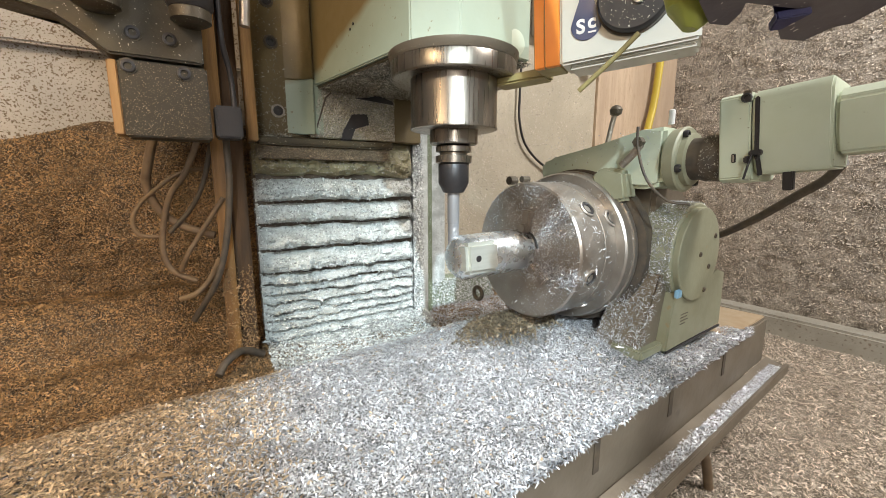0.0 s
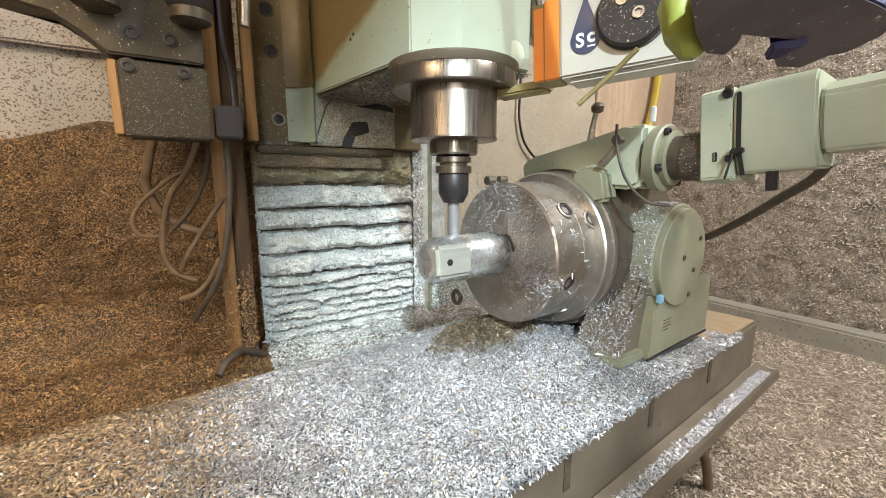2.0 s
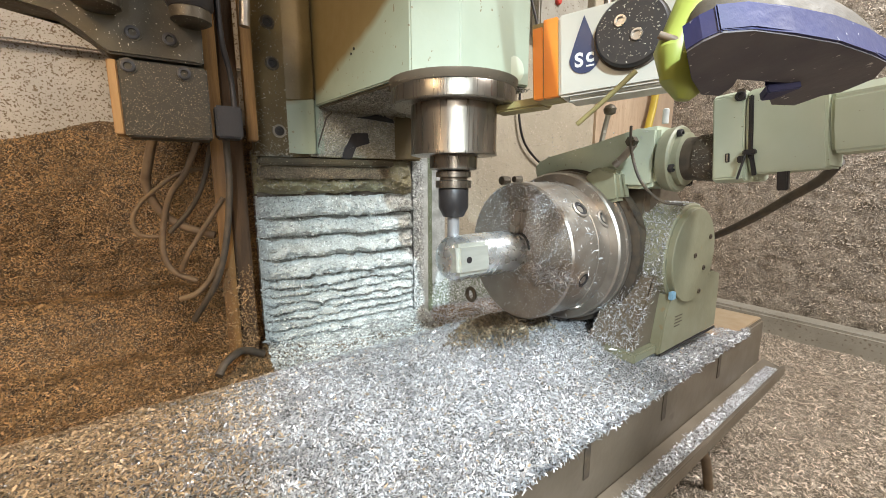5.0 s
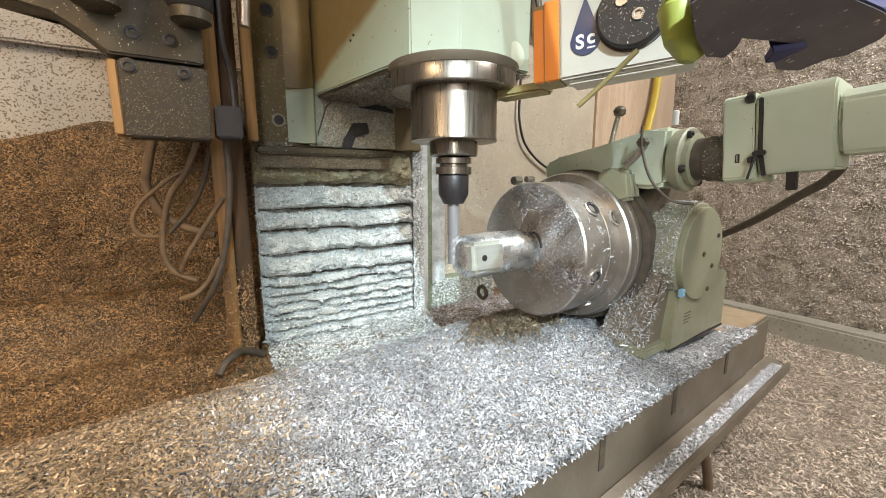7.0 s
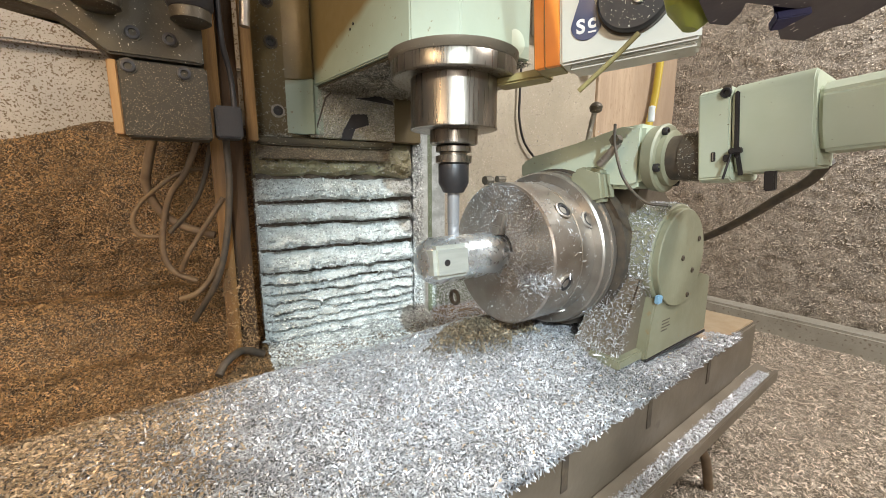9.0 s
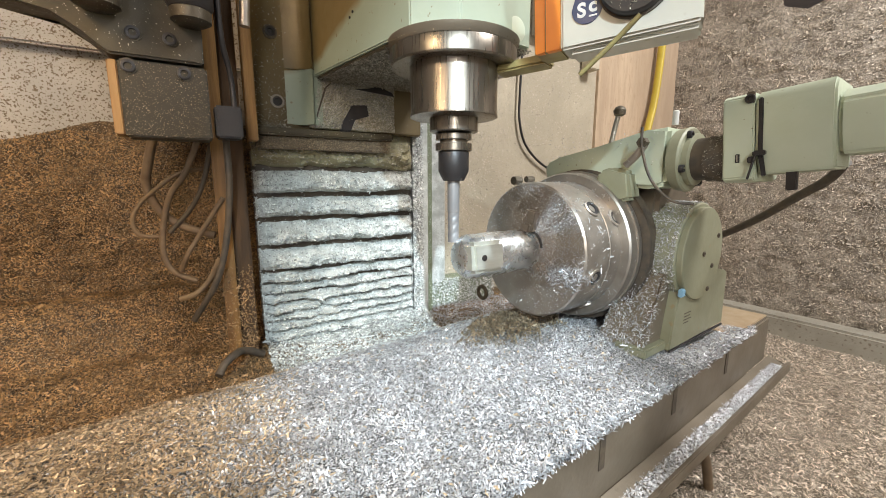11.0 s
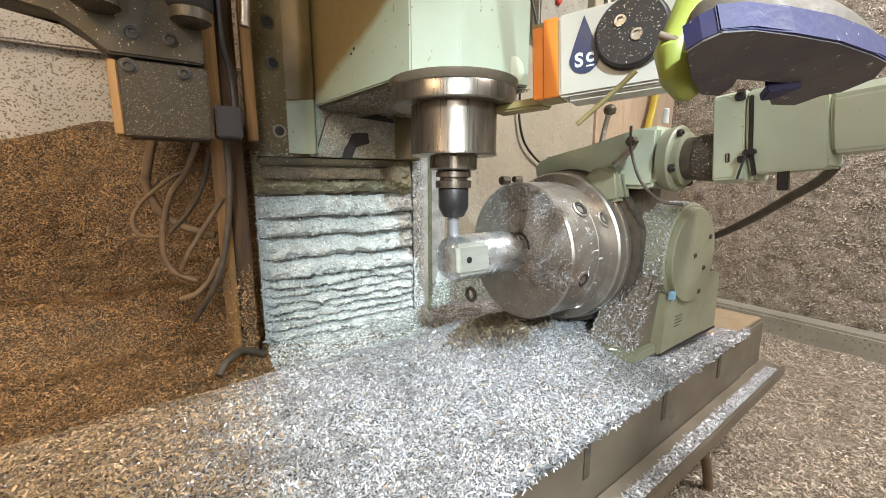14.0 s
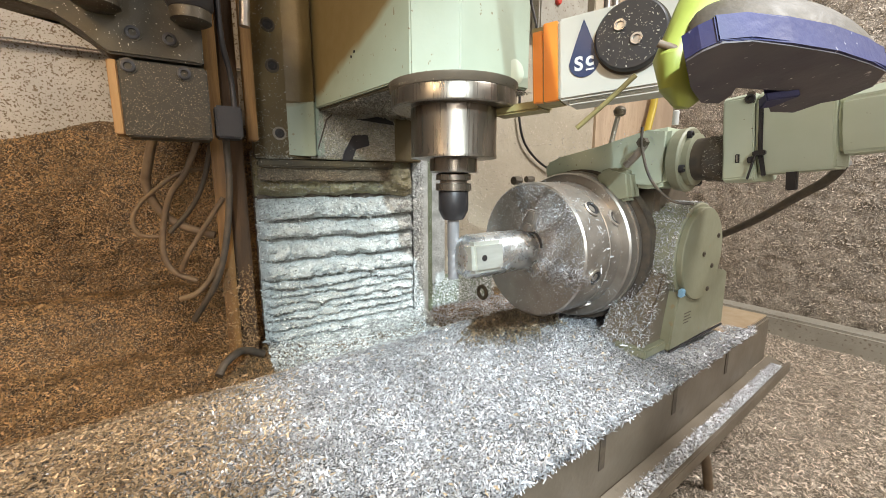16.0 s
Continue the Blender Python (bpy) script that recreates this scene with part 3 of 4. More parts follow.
    p = np.stack([np.where(side < 0.5, 0.3545, 0.374), np.where(side < 0.5, RNG.uniform(0.02, 0.127, k), RNG.uniform(0.184, 0.36, k)), np.where(side < 0.5, RNG.uniform(0.205, 0.27, k), RNG.uniform(0.235, 0.275, k))], 1)
    flakes("motor_litter", p[side >= 0.5], np.tile([-1.0, 0, 0.2], (int((side >= 0.5).sum()), 1)), 0.0016, 0.0006, CHIPS, t, "stray chips on the green paint", 0, 0.3)
    part("clamp_bracket", prism([(0.272, 0.200), (0.262, 0.226), (0.245, 0.231), (0.222, 0.225), (0.216, 0.190), (0.235, 0.185)], "x", 0.358, 0.385, 0.004), PAINT_PLATE, t, "bracket beside the chuck")
    part("clamp_bolt", tube([(0.358, 0.225, 0.232), (0.358, 0.213, 0.243), (0.36, 0.204, 0.256)], 0.0045), STEEL, t, "tilted clamp bolt")
    part("clamp_nut", lathe("x", (0.352, 0.205, 0.258), [(0, 0.006), (0.009, 0.006)], 6), DARK_STEEL, t)
    part("wire", tube([(0.352, 0.205, 0.275), (0.352, 0.203, 0.25), (0.352, 0.19, 0.215), (0.35, 0.165, 0.192), (0.36, 0.145, 0.188)], 0.0016), RUBBER, t, "thin dark wire looped over the bracket")
    k = 6500
    a = RNG.uniform(0, 2 * np.pi, k)
    y = RNG.uniform(0.170, 0.225, k)
    n = np.stack([np.cos(a), 0 * a, np.sin(a)], 1)
    p = np.stack([0.450 + 0.0665 * n[:, 0], y, 0.120 + 0.0665 * n[:, 2]], 1)
    drop = RNG.uniform(0, 1, 3000) ** 1.6
    q = np.stack([0.338 + 0.055 * drop + RNG.normal(0, 0.004, 3000), RNG.uniform(0.174, 0.235, 3000), 0.008 + 0.11 * drop ** 1.2 + RNG.normal(0, 0.003, 3000)], 1)
    flakes("foot_litter", q, np.tile([-0.6, -0.5, 0.8], (3000, 1)), 0.0030, 0.0006, CHIPS, t, "tangled chips heaped on the foot", 0, 0.9)
    flakes("cover_litter", p, n, 0.0028, 0.0007, CHIPS, t, "blueish chips clinging to the cover", 0, 0.6)
    t.rotation_euler.z = radians(4.4)
    return resized(t, (0.92, 0.92, 0.92), (-0.0055, -0.0258, 0.0198))


def chuck():
    x0 = 0.25
    t = thing("lathe_chuck", (0.30, AXIS_Y, AXIS_Z), "round steel three-jaw chuck spattered with chips", "chuck")
    c = (x0, AXIS_Y, AXIS_Z)
    body = part("body", lathe("x", c, [(0.001, 0.0265), (0.001, 0.027), (0.0, 0.028), (0.0, 0.080), (0.002, 0.082), (0.043, 0.082), (0.0435, 0.0812), (0.0445, 0.0812), (0.045, 0.082), (0.065, 0.082)], 96), STEEL, t)
    part("back_plate", lathe("x", (0.315, AXIS_Y, AXIS_Z), [(0.0, 0.075), (0.0, 0.092), (0.002, 0.094), (0.014, 0.094), (0.014, 0.096), (0.02, 0.096), (0.021, 0.094)], 96), STEEL, t, "wide steel back plate")
    for k, a in enumerate((100, 220, 340)):
        j = bmesh.new()
        turn = Matrix.Translation(c) @ pose(0, 0, 0, a)
        box(-0.007, 0.02, 0.024, 0.050, -0.006, 0.006, 0.0015, j, turn)
        box(-0.012, -0.005, 0.024, 0.034, -0.005, 0.005, 0.0015, j, turn)
        part("jaw", j, STEEL, t, "stepped clamping jaw clogged with chips")
    for along, a in ((0.032, 140), (0.066, 150), (0.068, 242), (0.022, 196), (0.03, 8)):
        n = Vector((0, math.cos(radians(a)), math.sin(radians(a))))
        q = Vector(c) + Vector((along, 0, 0)) + n * 0.0805
        own = lathe("z", (0, 0, 0), [(0, 0.0085), (0.0022, 0.0085), (0.0026, 0.007), (0.0026, 0.0052), (0.0008, 0.005)], 24)
        bmesh.ops.transform(own, matrix=Matrix.Translation(q) @ n.to_track_quat("Z", "X").to_matrix().to_4x4(), verts=own.verts)
        rim = lathe("z", (0, 0, 0), [(0, 0.0108), (0.0028, 0.0108), (0.0034, 0.0100), (0.0034, 0.0086), (0.001, 0.0086)], 28)
        bmesh.ops.transform(rim, matrix=Matrix.Translation(q) @ n.to_track_quat("Z", "X").to_matrix().to_4x4(), verts=rim.verts)
        part("socket_rim", rim, STEEL, t, "worn steel ring round the socket")
        part("key_socket", own, BLACK, t, "dark recessed socket screw")
    ring = [(x0 - 0.004, 0.342 + 0.0085 * math.cos(a), 0.058 + 0.0085 * math.sin(a)) for a in (2 * math.pi * k / 12 for k in range(13))]
    part("lifting_eye", tube(ring, 0.0028, steps=3), DARK_STEEL, t, "small ring lug")
    for y, z, r in ((0.303, 0.214, 0.0055), (0.281, 0.2155, 0.004)):
        part("top_lug", lathe("x", (x0 + 0.012, y, z), [(0, r * 0.7), (0, r), (0.012, r), (0.012, r * 0.6)], 8), DARK_STEEL, t, "small dark lug on the rim")
    # raised black line draws the shade between bar and face
    part("face_gap", tube([(x0 - 0.0008, 0.2575, 0.1535), (x0 - 0.0008, 0.249, 0.150), (x0 - 0.0008, 0.243, 0.143), (x0 - 0.0008, 0.2405, 0.135)], 0.0016), BLACK, t, "black line for the shade in the gap round the bar")
    # chips stuck to the face and rim
    k = 5000
    ang = RNG.normal(2.3, 1.0, k)
    r = 0.08 * np.sqrt(RNG.uniform(0.04, 1, k))
    p = np.stack([np.full(k, x0 - 0.0005), AXIS_Y + r * np.cos(ang), AXIS_Z + r * np.sin(ang)], 1)
    flakes("face_litter", p, np.tile([-1.0, 0, 0], (k, 1)), 0.0013, 0.00045, CHIPS, t, "fine chips stuck to the chuck face", 0, 0.5)
    k = 1800
    p = np.stack([np.full(k, x0 - 0.0007), RNG.normal(0.228, 0.018, k), np.zeros(k)], 1)
    p[:, 2] = AXIS_Z + 0.025 - (p[:, 1] - 0.228) * 0.6 + RNG.normal(0, 0.016, k)
    flakes("face_band", p, np.tile([-1.0, 0, 0], (k, 1)), 0.0017, 0.00045, CHIPS, t, "band of blueish chips across the chuck face", 0, 0.6)
    k = 1100
    p = np.stack([x0 - RNG.uniform(0, 0.012, k), RNG.normal(0.215, 0.022, k), RNG.normal(0.112, 0.007, k)], 1)
    flakes("chip_tangle", p, RNG.normal(size=(k, 3)), 0.0042, 0.0005, CHIPS, t, "bird's nest of chips round the jaws", 0, 0.9)
    k = 420
    ang = RNG.uniform(0, 2 * np.pi, k)
    n = np.stack([0 * ang, np.cos(ang), np.sin(ang)], 1)
    p = n * 0.0825 + np.stack([RNG.uniform(x0, x0 + 0.065, k), np.full(k, AXIS_Y), np.full(k, AXIS_Z)], 1)
    flakes("rim_litter", p, n, 0.0034, 0.0008, CHIPS, t, "loose chips on the chuck rim", 0, 0.4)
    t.rotation_euler.z = radians(3.0)
    return resized(t, (1.0, 1.0, 1.0), (0.0, -0.0115, 0.0025))


def workpiece():
    t = thing("workpiece", (0.2, AXIS_Y, AXIS_Z), "bright aluminium bar with a milled flat, held in the chuck", "workpiece")
    R = 0.0245
    bm = lathe("x", (0, AXIS_Y, AXIS_Z), [(0.149, 0.012), (0.151, 0.018), (0.156, 0.022), (0.162, R), (0.256, R)], 72)
    part("bar", bm, ALUMINIUM, t)
    turn = Matrix.Translation((0, AXIS_Y, AXIS_Z)) @ pose(0, 0, 0, -6)
    part("flat", box(0.150, 0.194, -R - 0.0008, -0.006, -0.0165, 0.0165, 0.004, turn=turn), MILLED_FLAT, t, "rectangular milled pad")
    part("hole", lathe("y", (0.164, AXIS_Y - R - 0.0006, AXIS_Z + 0.002), [(-0.0006, 0.0034), (0.004, 0.003)], 20), BLACK, t, "small drilled hole")
    t.rotation_euler.z = radians(3.0)
    return resized(t, (1.03, 1.0, 1.03), (-0.006, -0.0095, -0.0015))


MOVING_WITH_TABLE = [TABLE, rotary_axis(), chuck(), workpiece()]


# ---- milling head ----
SX, SY = 0.149, 0.263


def spindle_head():
    t = thing("milling_unit", (0.1, 0.40, 0.31), "pale green cast milling unit with a steel spindle nose", "milling machine")
    plan = [(0.060, 0.475), (0.094, 0.256), (0.133, 0.228), (0.229, 0.236), (0.235, 0.250), (0.235, 0.475)]
    part("casting", prism(plan, "z", 0.332, 0.75, 0.0015), PAINT_HEAD, t)
    fillet = [(0.024, 0.4895), (0.040, 0.486), (0.050, 0.477), (0.0555, 0.464), (0.0605, 0.4755), (0.072, 0.4755), (0.072, 0.4895)]
    part("neck", prism(fillet, "z", 0.340, 0.75, 0.0012), SLIDE_PAINT, t, "oil-browned neck between casting and slide")
    part("neck_foot", prism(fillet, "z", 0.268, 0.3395, 0.0012), PAINT_HEAD, t, "rounded pale edge where the casting meets the slide")
    part("slide", box(-0.019, 0.235, 0.4900, 0.512, 0.264, 0.75, 0.002), SLIDE_PAINT, t, "dirty slide plate with bolts")
    part("gusset", prism([(0.050, 0.264), (0.066, 0.326), (0.074, 0.3315), (0.185, 0.3315), (0.180, 0.300), (0.170, 0.264)], "y", 0.4765, 0.4895, 0.003), PAINT_DIRTY, t, "chip-covered casting under the head")
    # black patch gives the pocket its shade; no recess is cut
    part("pocket", prism([(0.094, 0.262), (0.098, 0.276), (0.106, 0.288), (0.112, 0.300), (0.136, 0.302), (0.139, 0.286), (0.116, 0.280), (0.110, 0.262)], "y", 0.4745, 0.4775, 0.001), BLACK, t, "worn pocket, its shade painted black")
    part("rib", prism([(0.0575, 0.270), (0.0595, 0.270), (0.0765, 0.318), (0.0840, 0.3255), (0.0825, 0.3265), (0.0745, 0.3195)], "y", 0.4750, 0.4775, 0), RUBBER, t, "dark seam on the casting")
    # raised black piece stands in for a dark ragged crack
    part("torn_seal", prism([(0.118, 0.322), (0.140, 0.325), (0.155, 0.331), (0.164, 0.330), (0.166, 0.325), (0.176, 0.324), (0.180, 0.318), (0.150, 0.320)], "y", 0.4735, 0.4775, 0.0006), BLACK, t, "ragged dark crack under the casting")
    part("lip", box(-0.018, 0.176, 0.470, 0.4895, 0.2515, 0.2615, 0.0025), GREASY, t, "dark wiper lip under the slide")
    part("lip_shelf", box(-0.018, 0.170, 0.478, 0.4895, 0.2340, 0.2500, 0.003), CAST, t, "chip-dusted fold under the wiper")
    k = 12000
    p = np.stack([RNG.uniform(0.052, 0.180, k), np.full(k, 0.4760), RNG.uniform(0.265, 0.331, k)], 1)
    p = p[p[:, 0] > 0.050 + (p[:, 2] - 0.264) * 0.26]
    flakes("gusset_litter", p, np.tile([0, -1.0, 0.2], (len(p), 1)), 0.0017, 0.0008, PANEL_DUST, t, "fine chips clinging under the head", 0, 0.4)
    k = 4200
    p = np.stack([RNG.uniform(-0.018, 0.172, k), np.full(k, 0.4772), RNG.uniform(0.234, 0.2515, k)], 1)
    flakes("lip_litter", p, np.tile([0, -1.0, 0.4], (k, 1)), 0.0015, 0.0007, NEST, t, "fine chips on the wiper fold", 0, 0.5)
    k = 700
    fade = RNG.uniform(0, 1, k) ** 2.6
    p = np.stack([RNG.uniform(-0.018, 0.030, k), np.full(k, 0.4893), 0.264 + 0.22 * fade], 1)
    flakes("slide_litter", p, np.tile([0, -1.0, 0.2], (k, 1)), 0.0017, 0.0007, PANEL_DUST, t, "fine chips stuck to the oily slide", 0, 0.4)
    part("underside", prism([(0.064, 0.473), (0.097, 0.260), (0.135, 0.232), (0.226, 0.240), (0.231, 0.252), (0.231, 0.473)], "z", 0.3285, 0.3315, 0.001), GREASY, t, "oily underside of the head")
    k = 22000
    p = np.stack([RNG.uniform(0.062, 0.23, k), RNG.uniform(0.232, 0.474, k), np.full(k, 0.3283)], 1)
    p = p[(p[:, 0] > 0.064 + (0.473 - p[:, 1]) * 0.158) & (p[:, 1] > 0.256 - (p[:, 0] - 0.097) * 0.7)]
    flakes("underside_litter", p, np.tile([0, 0, -1.0], (len(p), 1)), 0.0019, 0.0009, PANEL_DUST, t, "fine chips stuck under the head", 0, 0.5)
    k = 900
    a = RNG.uniform(2.4, 5.9, k)
    p = np.stack([SX + 0.004 + 0.0675 * np.cos(a), SY + 0.008 + 0.0675 * np.sin(a), 0.3315 - 0.006 * RNG.uniform(0, 1, k) ** 2], 1)
    flakes("flange_litter", p, np.stack([np.cos(a), np.sin(a), 0.3 + 0 * a], 1), 0.0015, 0.0007, NEST, t, "fine chips along the flange seam", 0, 0.5)
    for x, z in ((0.014, 0.2975), (0.0105, 0.384), (0.008, 0.434)):
        part("bolt_ring", lathe("y", (x, 0.490, z), [(0, 0.0090), (-0.0012, 0.0086), (-0.0012, 0.0062)], 24), DARK_STEEL if z > 0.3 else STEEL, t, "worn ring round the bolt hole")
        part("bolt", hex_socket((x, 0.4893, z), "y", 0.0062, 0.0022), BLACK, t, "recessed socket bolt")
    for x, y, z in ((0.0775, 0.362, 0.3795), (0.0765, 0.369, 0.3755)):
        part("dot", lathe("x", (x, y, z), [(-0.0012, 0.0014), (0.003, 0.0014)], 10), BLACK, t)
    part("flange", lathe("z", (SX + 0.003, SY + 0.006, 0.0), [(0.3235, 0.0655), (0.3225, 0.066), (0.3085, 0.066), (0.3070, 0.0645), (0.3068, 0.044)], 96), STEEL_SPIN, t, "broad steel flange")
    part("seal_ring", lathe("z", (SX + 0.003, SY + 0.006, 0.0), [(0.3318, 0.0685), (0.3290, 0.0680), (0.3240, 0.0650), (0.3236, 0.060)], 72), CAST, t, "chip-dusted tan ring above the flange")
    part("nose", lathe("z", (SX, SY, 0.0), [(0.309, 0.0455), (0.2610, 0.0455), (0.2590, 0.0462), (0.2572, 0.0462), (0.2565, 0.0445), (0.2565, 0.02)], 96), STEEL_SPIN, t, "polished cylindrical spindle nose")
    for x, z in ((0.152, 0.377), (0.166, 0.371), (0.150, 0.352), (0.160, 0.346), (0.196, 0.372)):
        part("drip", lathe("y", (x, 0.2304 + 0.083 * (x - 0.133), z), [(0.001, 0.0032), (-0.0008, 0.0030), (-0.0012, 0.0018)], 14), PAINT, t, "dried paint blister")
    part("fill_patch", lathe("y", (0.207, 0.2345, 0.347), [(0.001, 0.0135), (-0.0005, 0.0130), (-0.0008, 0.0120)], 32), PAINT, t, "round filled patch in the paint")
    return t


def tool():
    t = thing("tool_holder", (SX, SY, 0.24), "steel collet tool holder with a black nut", "tool holder")
    c = (SX, SY, 0.0)
    part("taper", lathe("z", c, [(0.2575, 0.0258), (0.2435, 0.0258), (0.2420, 0.0245), (0.2412, 0.0165)], 64), STEEL_SPIN, t)
    part("ring", lathe("z", c, [(0.2415, 0.0155), (0.2400, 0.0192), (0.2345, 0.0192), (0.2337, 0.0155)], 64), STEEL_SPIN, t)
    part("lower_ring", lathe("z", c, [(0.2338, 0.0150), (0.2312, 0.0150), (0.2304, 0.0196), (0.2232, 0.0196), (0.2222, 0.0165)], 64), STEEL_SPIN, t)
    part("collet_nut", lathe("z", c, [(0.2225, 0.0160), (0.2215, 0.0165), (0.2015, 0.0165), (0.1930, 0.0122), (0.1913, 0.0110)], 64), BLACK, t, "black collet nut")
    return t


def end_mill():
    t = thing("end_mill", (SX, SY, 0.16), "long slender carbide end mill", "cutting tool")
    part("shank", lathe("z", (SX, SY, 0.0), [(0.194, 0.0066), (0.158, 0.0066), (0.157, 0.0063)], 40), CARBIDE, t)
    bm = bmesh.new()
    turns, rows_, n = 1.2, 60, 24
    rings = []
    for i in range(rows_ + 1):
        z = 0.157 - 0.033 * i / rows_
        ring = []
        for k in range(n):
            a = 2 * math.pi * k / n
            r = 0.0058 + 0.0006 * abs(math.cos(1.5 * (a + turns * 2 * math.pi * i / rows_)))
            ring.append(bm.verts.new((SX + r * math.cos(a), SY + r * math.sin(a), z)))
        rings.append(ring)
    for a, b in zip(rings, rings[1:]):
        for k in range(n):
            bm.faces.new((a[k], a[(k + 1) % n], b[(k + 1) % n], b[k]))
    bm.faces.new(rings[0])
    bm.faces.new(rings[-1])
    part("cutter", bm, CARBIDE, t, "helical cutting flutes")
    return t


def lettering(text, size, m, parent, mat, name="letters"):
    data = bpy.data.curves.new(name, "FONT")
    data.body, data.size, data.extrude = text, size, 0.0002
    data.align_x, data.align_y = "CENTER", "CENTER"
    data.offset = 0.0005
    made = new(name, data)
    bpy.context.view_layer.update()
    me = bpy.data.meshes.new_from_object(made.evaluated_get(bpy.context.evaluated_depsgraph_get()))
    bpy.data.objects.remove(made)
    me.materials.append(mat)
    ob = new(name, me)
    ob.parent = parent
    ob.matrix_local = Matrix.Translation(-base_of(parent)) @ m
    return ob


def probe_unit():
    """The white case with its orange end strips, navy drop sign and black cap; its long face looks towards the chips."""
    t = thing("coolant_unit", (0.23, 0.15, 0.33), "white coolant unit with orange end strips and a drop sign", "coolant unit")
    m = Matrix.Translation((0.1785, 0.1765, 0.3020)) @ pose(0, 0, 0, 0, 0, 26.7) @ pose(0, 0, 0, -3.0)
    part("case", box(0, 0.034, -0.128, -0.0235, 0, 0.068, 0.002, turn=m), WHITE_CASE, t)
    part("end_plate", box(0.0006, 0.034, -0.0235, 0.0, 0.001, 0.066, 0.001, turn=m), OLIVE, t, "drab end plate behind the strips")
    part("orange_edge", box(-0.0008, 0.006, -0.0232, -0.0108, 0.001, 0.067, 0.0005, turn=m), ORANGE, t, "bright orange end strip")
    part("orange_edge", box(-0.0006, 0.006, -0.0098, -0.0010, 0.001, 0.062, 0.0005, turn=m), ORANGE, t, "bright orange end strip")
    drop = m @ Matrix.Translation((0, -0.0455, 0.0285))
    outline = []
    for k in range(40):
        a = 2 * math.pi * k / 40
        y, z = 0.0122 * math.sin(a), -0.0122 * math.cos(a)
        if z > 0:
            z = 0.034 * (1 - abs(y) / 0.0122) ** 0.9
        outline.append((y, z))
    bm = prism(outline, "x", -0.001, 0.002, 0)
    bmesh.ops.transform(bm, matrix=drop, verts=bm.verts)
    part("drop_sign", bm, NAVY, t, "navy drop-shaped sign", smooth=False)
    face = drop @ Matrix.Translation((-0.0012, 0, -0.0015)) @ pose(0, 0, 0, 90, 0, -90)
    lettering("S", 0.0155, face @ Matrix.Translation((-0.0042, 0.0, 0)), t, WHITE)
    lettering("c", 0.0150, face @ Matrix.Translation((0.0048, 0.0024, 0)), t, WHITE)
    part("underline", box(-0.0016, 0.0, -0.0082, -0.0018, -0.0075, -0.0062, 0, turn=drop), WHITE, t)
    cap_at = m @ Matrix.Translation((0, -0.0820, 0.0400))
    cap = lathe("x", (0, 0, 0), [(0.004, 0.0265), (-0.007, 0.0265), (-0.009, 0.0250), (-0.009, 0.002)], 56)
    bmesh.ops.transform(cap, matrix=cap_at, verts=cap.verts)
    part("cap", cap, BLACK, t, "round black cap")
    ridge = lathe("x", (0, 0, 0), [(0.004, 0.0262), (0.004, 0.0282), (-0.002, 0.0282), (-0.002, 0.0262)], 56)
    bmesh.ops.transform(ridge, matrix=cap_at, verts=ridge.verts)
    part("cap_rim", ridge, RUBBER, t, "dark rim of the cap")
    for y, z in ((0.0075, 0.0080), (-0.0045, -0.0045)):
        s = lathe("x", (0, 0, 0), [(-0.0085, 0.0046), (-0.0110, 0.0043), (-0.0110, 0.0028), (-0.0092, 0.0026)], 20)
        bmesh.ops.transform(s, matrix=cap_at @ Matrix.Translation((0, y, z)), verts=s.verts)
        part("cap_screw", s, BRASS, t, "bright steel screw")
    k = 170
    a, r = RNG.uniform(0, 2 * np.pi, k), 0.024 * np.sqrt(RNG.uniform(0, 1, k))
    p = np.array([cap_at @ Vector((-0.0092, u * math.cos(w), u * math.sin(w))) for u, w in zip(r, a)])
    flakes("cap_litter", p, np.tile([-0.89, -0.45, 0.0], (k, 1)), 0.0011, 0.0005, PANEL_DUST, t, "specks of chips on the black cap", 0, 0.3)
    part("lower_case", box(0.003, 0.034, -0.127, -0.030, -0.004, 0.0, 0.002, turn=m), WHITE_CASE, t, "dusty lower edge of the case")
    part("carrier", box(0.024, 0.050, -0.004, 0.050, 0.000, 0.009, 0.002, turn=m), OLIVE, t, "green carrier arm on the head")
    part("lead", tube([(0.186, 0.178, 0.347), (0.184, 0.181, 0.372), (0.180, 0.186, 0.40), (0.178, 0.188, 0.46)], 0.0012), BLACK, t, "thin black lead")
    part("spray_pipe", tube([(0.1975, 0.0880, 0.3120), (0.192, 0.1068, 0.2957), (0.1817, 0.1274, 0.2762)], 0.0020), OLIVE, t, "thin yellowish spray pipe")
    return t


WHITE_CASE = material("off_white_case", (0.62, 0.60, 0.53), 0.4, 0, (0.55, 0.52, 0.45), 20, 0.05, 200, spots=(0.4, 0.36, 0.28), spot_scale=60, spot_level=0.66)


